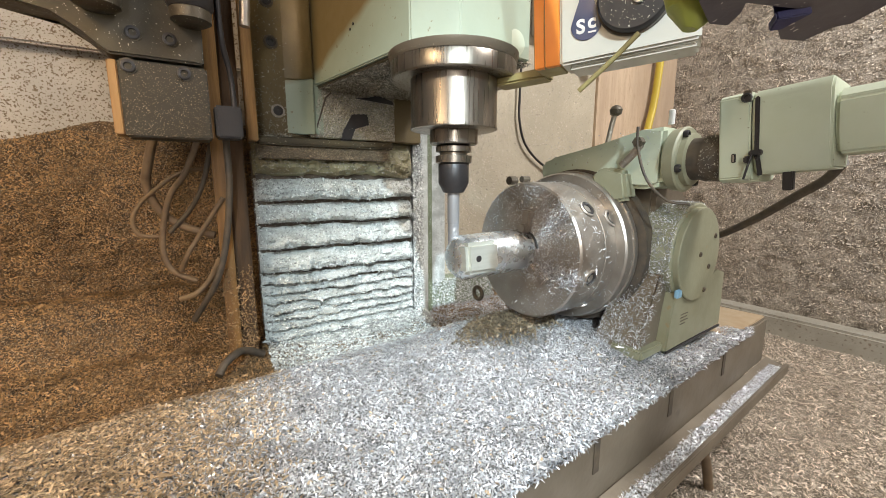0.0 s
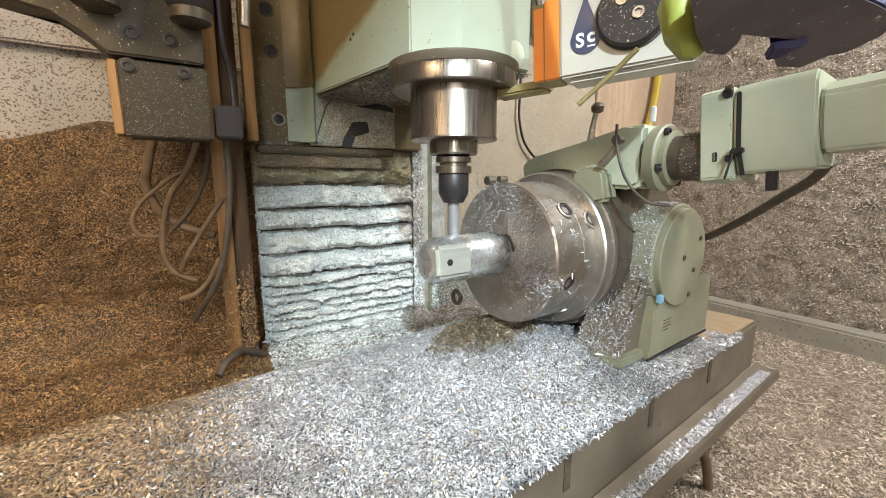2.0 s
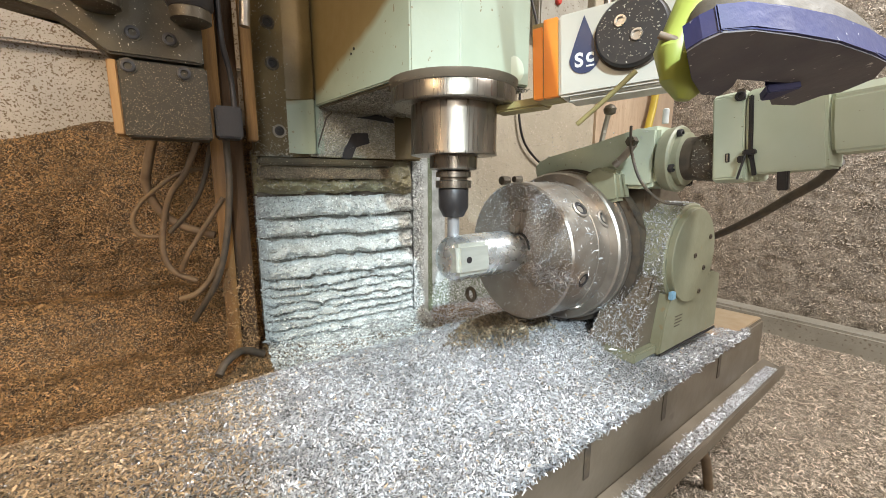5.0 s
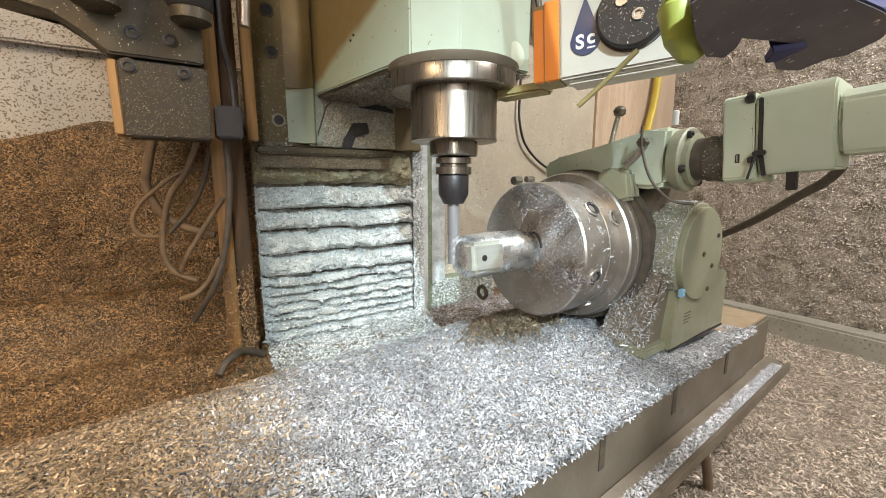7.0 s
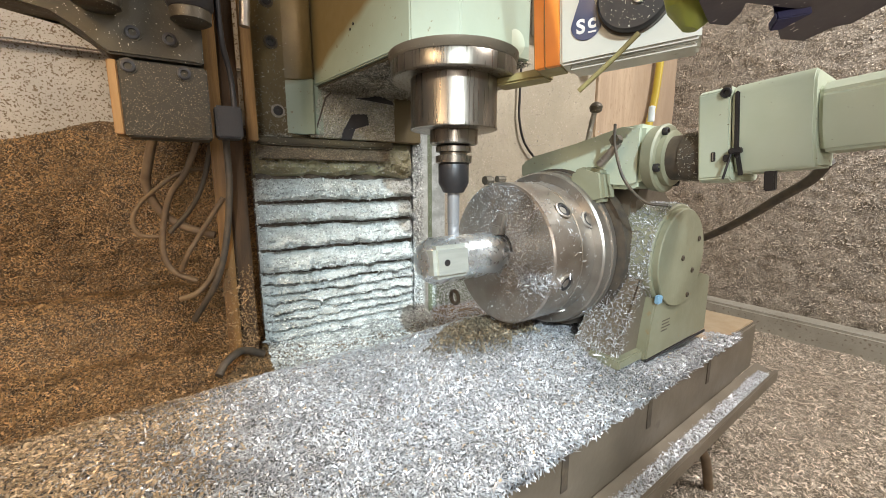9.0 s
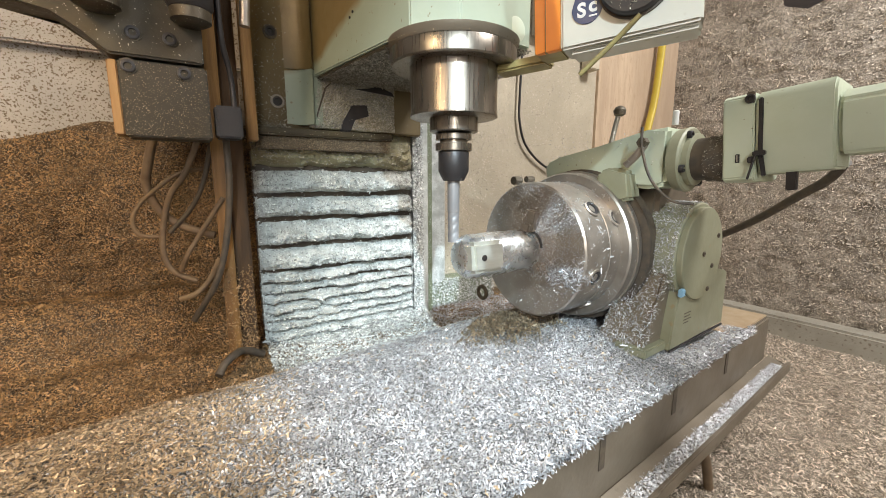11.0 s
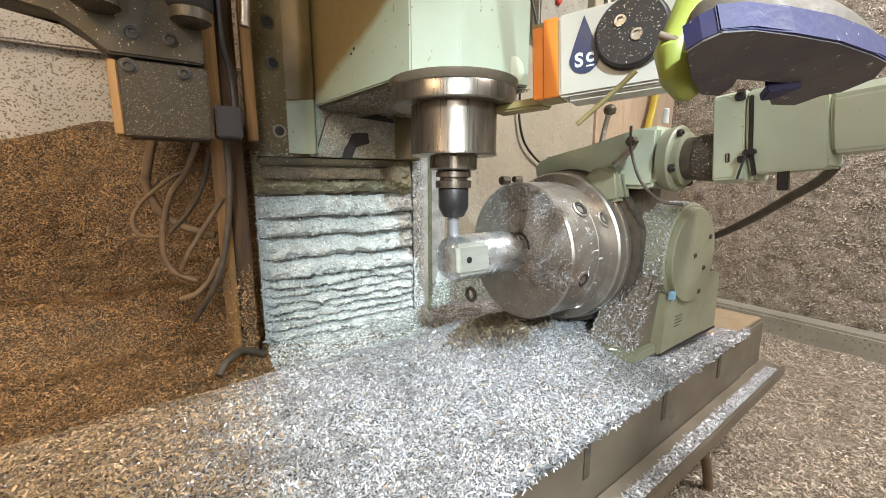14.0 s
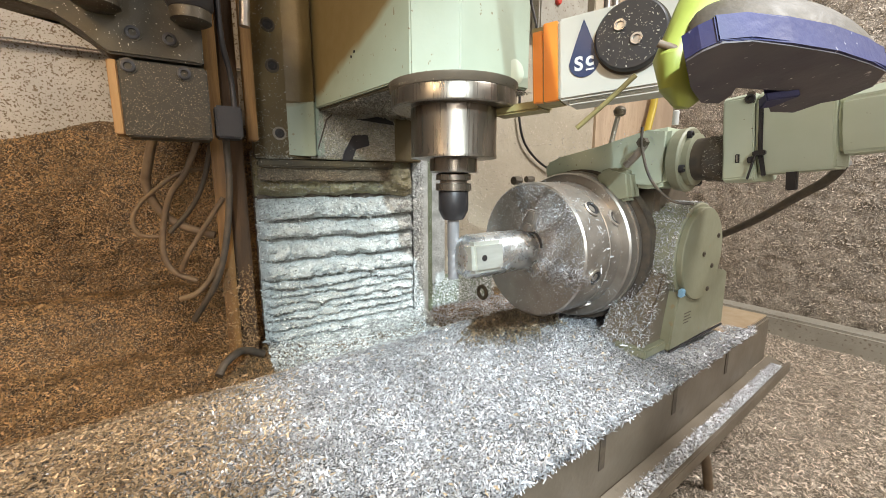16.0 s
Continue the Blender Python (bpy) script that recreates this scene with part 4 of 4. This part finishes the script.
def blue_bracket():
    """A dished plate, drawn along its own length and depth; it leans down towards its back."""
    t = thing("blue_bracket", (0.09, -0.03, 0.27), "dusty blue plastic bracket with a grey underside", "bracket")
    along, back = Vector((0.9344, -0.3562, 0.0)), Vector((0.3387, 0.8885, -0.3097))
    m = Matrix.Translation((0.0685, -0.0328, 0.2706)) @ Matrix((along, back, along.cross(back))).transposed().to_4x4()
    outline = [(-0.0221, -0.0031), (-0.0208, -0.0085), (-0.0178, -0.0129), (-0.0086, -0.0149), (0.0074, -0.0142), (0.028, -0.0125), (0.049, -0.0084), (0.0617, -0.0052), (0.0705, 0.0041), (0.0690, 0.0146),
               (0.0635, 0.0175), (0.0600, 0.0262), (0.0479, 0.0264), (0.0330, 0.0165), (0.0390, 0.0103), (0.0119, 0.0099), (0.0150, 0.0147), (0.0160, 0.0215), (0.0074, 0.0215), (-0.006, 0.0121)]

    def slab(points, lo, hi, bevel=0.0):
        bm = prism(points, "z", lo, hi, bevel)
        bmesh.ops.transform(bm, matrix=m, verts=bm.verts)
        return bm
    part("plate", slab(outline, 0.0005, 0.0088), BLUE, t, smooth=False)
    part("underside", slab([(x * 0.985, y * 0.985 + 0.0001) for x, y in outline], -0.0003, 0.0008), GREY_PLASTIC, t, "dusty grey underside", smooth=False)
    part("front_rim", slab([(-0.0190, -0.0128), (-0.0088, -0.0154), (0.0074, -0.0147), (0.028, -0.0130), (0.049, -0.0089), (0.0617, -0.0057), (0.0610, -0.0040), (0.028, -0.0113), (-0.0080, -0.0136), (-0.0180, -0.0112)], 0.0002, 0.0095, 0.0006), BLUE, t, "worn blue front rim")
    part("clip", slab([(0.0400, 0.0085), (0.0290, 0.0130), (0.0330, 0.0195), (0.0370, 0.0180)], -0.0030, 0.0004, 0.0004), BLUE, t, "small blue clip tongue")
    hood = bmesh.new()
    rings = []
    for i in range(9):
        h = i / 8
        pinch = math.cos(h * 1.15)
        rings.append([hood.verts.new((0.030 + 0.040 * pinch * math.cos(a) - 0.006 * h, 0.004 + 0.014 * pinch * math.sin(a) + 0.004 * h, 0.0085 + 0.024 * math.sin(h * 1.4))) for a in (2 * math.pi * k / 36 for k in range(36))])
    for a, b in zip(rings, rings[1:]):
        for k in range(36):
            hood.faces.new((a[k], a[(k + 1) % 36], b[(k + 1) % 36], b[k]))
    hood.faces.new(rings[0])
    hood.faces.new(rings[-1])
    bmesh.ops.transform(hood, matrix=m, verts=hood.verts)
    part("hood", hood, RUBBER, t, "dusty grey domed hood over the plate")
    part("rod", tube([(0.1115, -0.030, 0.2975), (0.122, -0.037, 0.3105), (0.135, -0.046, 0.327)], 0.0024), BLACK, t, "black rod on the hood")
    part("wire_clip", tube([(0.094, -0.027, 0.2935), (0.106, -0.034, 0.2925), (0.116, -0.040, 0.2925), (0.1185, -0.0415, 0.2945)], 0.0005), BRASS, t, "thin bent wire clip")
    clamp = lathe("z", (0, 0, 0), [(0.262, 0.003), (0.268, 0.0085), (0.280, 0.0125), (0.300, 0.0145), (0.330, 0.0150)], 28)
    for v in clamp.verts:
        v.co.x = v.co.x * 1.55 + 0.077 + 0.7 * max(0.0, v.co.z - 0.275) + 0.0012 * noise.noise(v.co * 180)
        v.co.y = v.co.y * 0.8 - 0.012 + 0.0012 * noise.noise(v.co * 150)
    part("clamp", clamp, LIME, t, "translucent lime green hose sleeve")
    part("hose", tube([(0.099, -0.012, 0.325), (0.108, 0.01, 0.38), (0.125, 0.10, 0.47), (0.150, 0.20, 0.50), (0.160, 0.235, 0.50)], 0.008), LIME, t, "lime green hose leading up to the casting")
    part("tie", tube([(0.060, -0.010, 0.2840), (0.0655, -0.0165, 0.2800), (0.0680, -0.0170, 0.2770)], 0.0014), TAN, t, "tan cord knotted round the sleeve")
    return t


MOVING_WITH_HEAD = [spindle_head(), tool(), end_mill(), probe_unit(), blue_bracket()]


# ---- column, way cover and posts ----
def way_cover():
    t = thing("way_cover", (0.07, 0.52, -0.04), "pleated column way cover crusted with bright chips", "way cover")
    tops = [0.292, 0.226, 0.190, 0.158, 0.120, 0.085, 0.069, 0.054, 0.040, 0.026, 0.013, -0.002, -0.018, -0.045]
    pleats = []
    for i, (hi, lo) in enumerate(zip(tops, tops[1:])):
        h = hi - lo
        rough = 0.010 if i < 5 else 0.013

        def place(u, v, hi=hi, h=h, i=i, rough=rough):
            fold = (v / 0.7) ** 0.75 if v < 0.7 else max(0.0, 1 - ((v - 0.7) / 0.27) ** 2) ** 0.5
            lump = noise.fractal((u * 42, (hi + v * h) * 80, i * 3.1), 0.75, 2.1, 6)
            d = (0.024 if i < 5 else 0.017) * fold + rough * lump * fold
            edge = 1 - max(0, (abs(u - 0.072) - 0.108) / 0.017) ** 2
            slump = 0.22 * bumps(u, i, 11 + i, 14) + 0.10 * bumps(u, i, 19 + i, 60)
            return (u, 0.514 - d * edge, hi - h * (v + slump * (1 if 0.05 < v < 0.95 else 0.6)))
        bm = sheet(-0.053, 0.197, 0.0, 0.97, 150, 14, place)
        spots_at = [v.co.copy() for v in bm.verts]
        # the first pleat's duller colour also paints the gusset's shadow
        ob = part("pleat", bm, PAINT_DIRTY if i == 0 else SNOW, t, "dull upper pleat, its colour holding the shadow of the gusset" if i == 0 else "")
        pick = RNG.choice(len(spots_at), 4200 if h > 0.03 else 2600)
        p = np.array([spots_at[k] for k in pick]) + RNG.normal(0, 0.0008, (len(pick), 3))
        flakes("crust", p, np.tile([0, -1.0, 0.5], (len(pick), 1)), 0.0024, 0.0010, PANEL_DUST if i == 0 else SNOW_CHIPS, ob, "fine bright chips on the pleat", 0.0002, 0.95)
        pleats.append((ob, max(0.0, min(1.0, ((hi + lo) / 2 - 0.03) / 0.19))))
    # dark sheet behind supplies the shade seen between pleats
    part("backing", box(-0.05, 0.195, 0.512, 0.56, -0.1, 0.28, 0), RUBBER, t)
    return t, pleats


COVER, PLEATS = way_cover()
resized(COVER, (0.9913, 1, 0.9366), (0.0323, 0, -0.0025))


def column():
    t = thing("machine_column", (0.07, 0.58, FLOOR), "dark green machine column dusted with chips", "column")
    part("body", box(-0.04, 0.19, 0.562, 0.617, FLOOR, 1.1, 0.003), DARK_GREEN, t)
    part("side_rail", box(0.197, 0.216, 0.505, 0.617, -0.06, 0.9, 0.003), SNOW, t, "side rail crusted with bright chips")
    part("side_edge", box(0.217, 0.250, 0.545, 0.617, -0.06, 0.9, 0.003), DARK_GREEN, t, "dark green column edge")
    part("flank", box(0.2505, 0.290, 0.560, 0.617, 0.0285, 0.9, 0.003), SNOW, t, "rear flank dusted with bright chips")
    part("foot", box(0.215, 0.42, 0.56, 0.615, -0.09, 0.028, 0.003), DARK_GREEN, t, "low dark green step crusted with chips")
    resized(t, (0.9506, 1, 0.9057), (0.052, 0, -0.0099))


column()


def post():
    t = thing("wooden_post", (-0.07, 0.47, -0.05), "rough wooden post beside the way cover", "post")
    part("board", box(-0.094, -0.078, 0.462, 0.48, -0.05, 0.9, 0.002), OLD_WOOD, t)
    part("rail", box(-0.077, -0.057, 0.468, 0.50, -0.05, 0.9, 0.002), DARK_WOOD, t, "dark stained board on the post")
    k = 2600
    p = np.stack([RNG.uniform(-0.094, -0.058, k), np.where(RNG.uniform(0, 1, k) < 0.5, 0.4615, 0.4675), -0.05 + 0.16 * RNG.uniform(0, 1, k) ** 2.5], 1)
    flakes("post_litter", p, np.tile([0, -1.0, 0.3], (k, 1)), 0.0024, 0.0010, BROWN_CHIPS, t, "brown chips stuck to the foot of the post", 0, 0.5)
    part("strip", box(-0.052, -0.040, 0.45, 0.47, 0.275, 0.9, 0.001), OLD_WOOD, t, "yellowed wood strip")
    resized(t, (0.9764, 1, 0.9643), (0.021, 0, 0.0004))


post()


def motor_block():
    t = thing("drive_block", (-0.1, 0.37, 0.25), "greasy dark steel drive block with bolts", "drive unit")
    part("lower_block", box(-0.144, -0.070, 0.400, 0.44, 0.259, 0.3315, 0.002), GREASY, t)
    part("side", box(-0.1525, -0.1445, 0.403, 0.44, 0.261, 0.330, 0.001), WOOD, t, "pale wooden side face")
    part("upper_block", prism([(-0.185, 0.365), (-0.166, 0.350), (-0.150, 0.3335), (-0.072, 0.3335), (-0.070, 0.45), (-0.25, 0.45), (-0.25, 0.372)], "y", 0.3965, 0.44, 0.002), GREASY, t, "cast bracket above the block")
    for x, z in ((-0.1287, 0.3545), (-0.0997, 0.3535), (-0.1356, 0.3245), (-0.0903, 0.3235)):
        part("bolt_seat", lathe("y", (x, 0.3964 if z > 0.34 else 0.3999, z), [(0.001, 0.0078), (-0.0006, 0.0076), (-0.0006, 0.0064)], 24), GREASY, t, "worn ring round the bolt")
        # black puts the recess's shade into the bolt's colour
        part("bolt", hex_socket((x, 0.3968 if z > 0.34 else 0.4003, z), "y", 0.0060, 0.0025), BLACK, t, "oily socket-head bolt, black for the shade of its recess")
    for x in (-0.151, -0.080):
        part("collar", lathe("z", (x, 0.383, 0.0), [(0.366, 0.012), (0.369, 0.0175), (0.378, 0.0182), (0.379, 0.017)], 32), DARK_STEEL, t, "steel collar")
        part("spring_seat", lathe("z", (x, 0.383, 0.0), [(0.379, 0.0175), (0.383, 0.0205), (0.43, 0.021)], 32), BLACK, t, "black round boss")
        for k in range(3):
            part("boss_screw", hex_socket((x - 0.010 + 0.010 * k, 0.3625 + 0.0015 * abs(k - 1), 0.390), "y", 0.0036, 0.003), RUBBER, t)
    k = 1300
    p = np.stack([RNG.uniform(-0.144, -0.07, k), np.full(k, 0.3995), 0.26 + 0.070 * RNG.uniform(0, 1, k) ** 1.3], 1)
    flakes("block_litter", p, np.tile([0, -1.0, 0.1], (k, 1)), 0.0008, 0.0004, NEST, t, "fine chips stuck to the oily block", 0, 0.3)
    part("cable_clamp", box(-0.066, -0.040, 0.40, 0.43, 0.262, 0.296, 0.002), BLACK, t, "black cable clamp")


motor_block()


def cables():
    runs = [
        ([(-0.148, 0.49, 0.282), (-0.158, 0.49, 0.244), (-0.163, 0.5, 0.217), (-0.153, 0.5, 0.186), (-0.129, 0.49, 0.164), (-0.095, 0.48, 0.151)], 0.0052, TAN, "thick tan cable hanging in a loop"),
        ([(-0.1, 0.48, 0.285), (-0.12, 0.48, 0.234), (-0.139, 0.485, 0.205), (-0.15, 0.49, 0.166), (-0.153, 0.49, 0.129), (-0.143, 0.485, 0.105), (-0.12, 0.48, 0.092)], 0.0036, TAN, "dusty cable hanging in a long loop"),
        ([(-0.1, 0.49, 0.239), (-0.129, 0.49, 0.231), (-0.149, 0.49, 0.216), (-0.171, 0.5, 0.195), (-0.181, 0.5, 0.174), (-0.176, 0.5, 0.155), (-0.153, 0.495, 0.151)], 0.0026, TAN, "thin tan wire loop"),
        ([(-0.087, 0.47, 0.284), (-0.102, 0.47, 0.223), (-0.119, 0.48, 0.187), (-0.144, 0.49, 0.157)], 0.0030, RUBBER, "dark cable hanging on a slant"),
        ([(-0.075, 0.445, 0.275), (-0.076, 0.445, 0.214), (-0.085, 0.45, 0.143), (-0.1, 0.455, 0.092), (-0.128, 0.475, 0.04)], 0.0040, RUBBER, "dark cable hanging along the post"),
        ([(-0.092, 0.46, 0.124), (-0.106, 0.47, 0.094), (-0.123, 0.47, 0.077), (-0.14, 0.48, 0.07)], 0.0036, TAN, "cable end crusted with chips"),
        ([(-0.083, 0.46, 0.201), (-0.114, 0.47, 0.151), (-0.127, 0.47, 0.13), (-0.136, 0.48, 0.107)], 0.0030, TAN, "dusty cable crossing the loops"),
        ([(-0.051, 0.46, -0.02), (-0.075, 0.45, -0.005), (-0.09, 0.43, -0.002), (-0.101, 0.42, -0.007), (-0.108, 0.41, -0.015)], 0.0050, RUBBER, "dark hose disappearing in the chips")]
    for pts, r, mat, label in runs:
        resized(tagged(part("cable", tube(pts, r), mat, None), label, "cable", "cables on the post"), (0.975, 1, 0.962), (0.0185, 0, 0.002))
    resized(tagged(part("conduit", tube([(-0.052, 0.41, 0.27), (-0.053, 0.41, 0.33), (-0.060, 0.40, 0.37), (-0.062, 0.39, 0.45)], 0.003), BLACK, None), "black conduit running up beside the post", "cable"), (1, 1, 1), (0.006, 0, -0.004))
    resized(tagged(part("steel_pipe", tube([(-0.036, 0.40, 0.385), (-0.034, 0.40, 0.42), (-0.033, 0.40, 0.5)], 0.005), STEEL, None), "short bright steel pipe above the post", "pipe"), (1.093, 1, 0.9679), (0.0088, 0, 0.0069))
    resized(tagged(part("black_wire", tube([(0.56, 0.605, 0.75), (0.55, 0.605, 0.5), (0.553, 0.605, 0.42), (0.58, 0.605, 0.36), (0.65, 0.605, 0.31), (0.75, 0.60, 0.28)], 0.003), BLACK, None), "thin black wire hanging on the rear panel", "wire"), (0.9027, 1, 0.8655), (0.06, 0, -0.0164))
    resized(tagged(part("yellow_hose", tube([(1.19, 0.585, 1.0), (1.18, 0.585, 0.75), (1.16, 0.585, 0.58), (1.115, 0.58, 0.47), (1.05, 0.57, 0.35)], 0.011), YELLOW, None), "bright yellow hose along the rear panel", "hose"), (0.6731, 1, 0.7969), (0.2763, 0, -0.008))
    tagged(part("floor_hose", tube([(0.38, 0.20, -0.19), (0.415, 0.15, -0.14), (0.435, 0.128, -0.128), (0.455, 0.115, -0.145), (0.47, 0.11, -0.20)], 0.006), TAN, None), "tan hose looping out under the table", "hose")


cables()


def control_box():
    t = thing("control_box", (0.70, 0.60, 0.66), "grey control box screwed to the rear panel", "control box")
    part("case", box(0.60, 0.78, 0.585, 0.614, 0.655, 0.95, 0.004), KERB, t)
    for x, z in ((0.66, 0.74), (0.72, 0.70)):
        part("button", lathe("y", (x, 0.585, z), [(0.004, 0.009), (-0.006, 0.009), (-0.008, 0.007)], 20), RED, t, "small red button")
    part("post", box(0.80, 0.835, 0.58, 0.612, 0.60, 1.1, 0.002), SHEET, t, "cream upright beside the box")
    resized(t, (0.884, 1, 0.8988), (0.0597, 0, -0.0487))
    for x in (0.87, 0.90):
        resized(tagged(part("pipe", tube([(x, 0.58, 1.0), (x, 0.58, 0.75), (x + 0.015, 0.585, 0.71), (x + 0.02, 0.605, 0.70)], 0.009), STEEL, None), "short steel pipe on the rear panel", "pipe", "pipes on the rear panel"), (1.05, 1, 0.837), (-0.10, 0, -0.019))


control_box()


# ---- movement ----
def motions():
    # seconds, table travel and head travel in millimetres
    rows = [
        (0, -7.7, 12.0), (0.1, -27.9, 12.0), (0.2, -47.2, 12.0), (0.3, -34.1, 12.0), (0.4, -13.2, 12.0), (0.5, -0.0, 28.2), (0.6, -0.0, 22.2), 
        (0.7, -0.0, 16.2), (0.8, -0.0, 9.6), (0.9, -17.8, 7.2), (1, -34.8, 6.6), (1.1, -44.1, 6.6), (1.2, -23.2, 6.6), (1.3, -3.9, 6.6), 
        (1.4, -0.0, 24.6), (1.5, -0.0, 17.4), (1.6, -0.0, 10.8), (1.7, -0.0, 4.8), (1.8, -10.8, 1.8), (1.9, -38.7, 1.2), (2, -44.1, 1.2), 
        (2.1, -25.5, 1.2), (2.2, -3.9, 1.2), (2.3, -0.0, 24.6), (2.4, -0.0, 17.4), (2.5, -0.0, 10.2), (2.6, -0.0, 3.6), (2.7, -4.6, -3.0), 
        (2.8, -24.0, -4.2), (2.9, -41.8, -4.8), (3, -37.9, -4.8), (3.1, -17.0, -4.8), (3.2, -3.9, -4.2), (3.3, -0.0, 24.0), (3.4, -0.0, 15.6), 
        (3.5, -0.0, 8.4), (3.6, -0.0, 1.8), (3.7, -0.8, -4.8), (3.8, -13.9, -8.4), (3.9, -34.1, -9.0), (4, -46.5, -9.0), (4.1, -26.3, -9.0), 
        (4.2, -7.7, -9.0), (4.3, -3.9, -0.0), (4.4, -0.0, 21.6), (4.5, -0.0, 14.4), (4.6, -0.0, 7.2), (4.7, -0.0, 0.6), (4.8, -0.0, -7.2), 
        (4.9, -1.5, -13.8), (5, -20.1, -14.4), (5.1, -40.3, -14.4), (5.2, -38.7, -14.4), (5.3, -20.1, -14.4), (5.4, -0.8, -13.2), (5.5, -0.0, 24.0), 
        (5.6, -0.0, 16.8), (5.7, -0.0, 9.6), (5.8, -0.0, 1.8), (5.9, -0.0, -3.6), (6, -0.0, -11.4), (6.1, -0.8, -18.6), (6.2, -20.9, -19.8), 
        (6.3, -47.2, -19.2), (6.4, -33.3, -19.8), (6.5, -11.6, -20.4), (6.6, -1.5, 19.2), (6.7, -0.0, 21.0), (6.8, -0.0, 13.8), (6.9, -0.0, 7.2), 
        (7, -0.0, -0.0), (7.1, -0.0, -6.6), (7.2, -0.0, -13.8), (7.3, -0.8, -20.4), (7.4, -23.2, -22.2), (7.5, -39.5, -22.2), (7.6, -42.6, -22.2), 
        (7.7, -19.4, -22.2), (7.8, -1.5, -22.2), (7.9, -0.0, 25.2), (8, -0.0, 17.4), (8.1, -20.9, 17.4), (8.2, -38.7, 17.4), (8.3, -40.3, 17.4), 
        (8.4, -21.7, 17.4), (8.5, -0.8, 18.0), (8.6, -0.0, 24.0), (8.7, -0.0, 16.8), (8.8, -11.6, 12.6), (8.9, -32.5, 12.0), (9, -47.2, 12.0), 
        (9.1, -24.8, 12.0), (9.2, -9.3, 12.0), (9.3, -0.0, 22.2), (9.4, -0.0, 16.2), (9.5, -0.0, 9.6), (9.6, -17.8, 7.2), (9.7, -34.8, 6.6), 
        (9.8, -44.1, 6.6), (9.9, -23.2, 6.6), (10, -3.9, 6.6), (10.1, -0.0, 24.6), (10.2, -0.0, 17.4), (10.3, -0.0, 10.8), (10.4, -0.0, 4.8), 
        (10.5, -10.8, 1.8), (10.6, -38.7, 1.2), (10.7, -44.1, 1.2), (10.8, -25.5, 1.2), (10.9, -3.9, 1.2), (11, -0.0, 24.6), (11.1, -0.0, 17.4), 
        (11.2, -0.0, 10.2), (11.3, -0.0, 7.8), (11.4, -1.5, -0.0), (11.5, -15.5, -4.2), (11.6, -35.6, -4.8), (11.7, -37.9, -4.8), (11.8, -26.3, -4.8), 
        (11.9, -5.4, -4.2), (12, -0.0, 25.2), (12.1, -0.0, 18.6), (12.2, -0.0, 11.4), (12.3, -0.0, 4.2), (12.4, -0.0, -3.0), (12.5, -4.6, -9.6), 
        (12.6, -23.2, -10.2), (12.7, -44.9, -10.2), (12.8, -35.6, -10.2), (12.9, -14.7, -10.2), (13, -3.9, -0.0), (13.1, -0.0, 21.6), 
        (13.2, -0.0, 14.4), (13.3, -0.0, 7.2), (13.4, -0.0, 0.6), (13.5, -0.0, -7.2), (13.6, -1.5, -13.8), (13.7, -20.1, -14.4), (13.8, -40.3, -14.4), 
        (13.9, -38.7, -14.4), (14, -20.1, -14.4), (14.1, -0.8, -13.2), (14.2, -0.0, 24.0), (14.3, -0.0, 16.8), (14.4, -0.0, 9.6), (14.5, -0.0, 1.8), 
        (14.6, -0.0, -3.6), (14.7, -0.0, -11.4), (14.8, -0.8, -18.6), (14.9, -20.9, -19.8), (15, -39.5, -19.8), (15.1, -38.7, -19.8), 
        (15.2, -21.7, -19.2), (15.3, -2.3, -18.0), (15.4, -0.0, 24.6), (15.5, -0.0, 17.4), (15.6, -0.0, 10.2), (15.7, -0.0, 3.6), (15.8, -0.0, -3.6), 
        (15.9, -0.0, -10.2), (16, -0.0, -17.4), 
    ]
    for ob in MOVING_WITH_TABLE:
        at = ob.location.copy()
        turn = ob.rotation_euler.to_matrix().to_4x4()
        walk(ob, [(t, Matrix.Translation(at + Vector((x / 1000, 0, 0))) @ turn) for t, x, z in rows])
    for ob in MOVING_WITH_HEAD:
        at = ob.location.copy()
        walk(ob, [(t, Matrix.Translation(at + Vector((0, 0, z / 1000)))) for t, x, z in rows])
    for ob, share in PLEATS:
        at = ob.location.copy()
        if share > 0:
            walk(ob, [(t, Matrix.Translation(at + Vector((0, 0, share * z / 937)))) for t, x, z in rows])


motions()
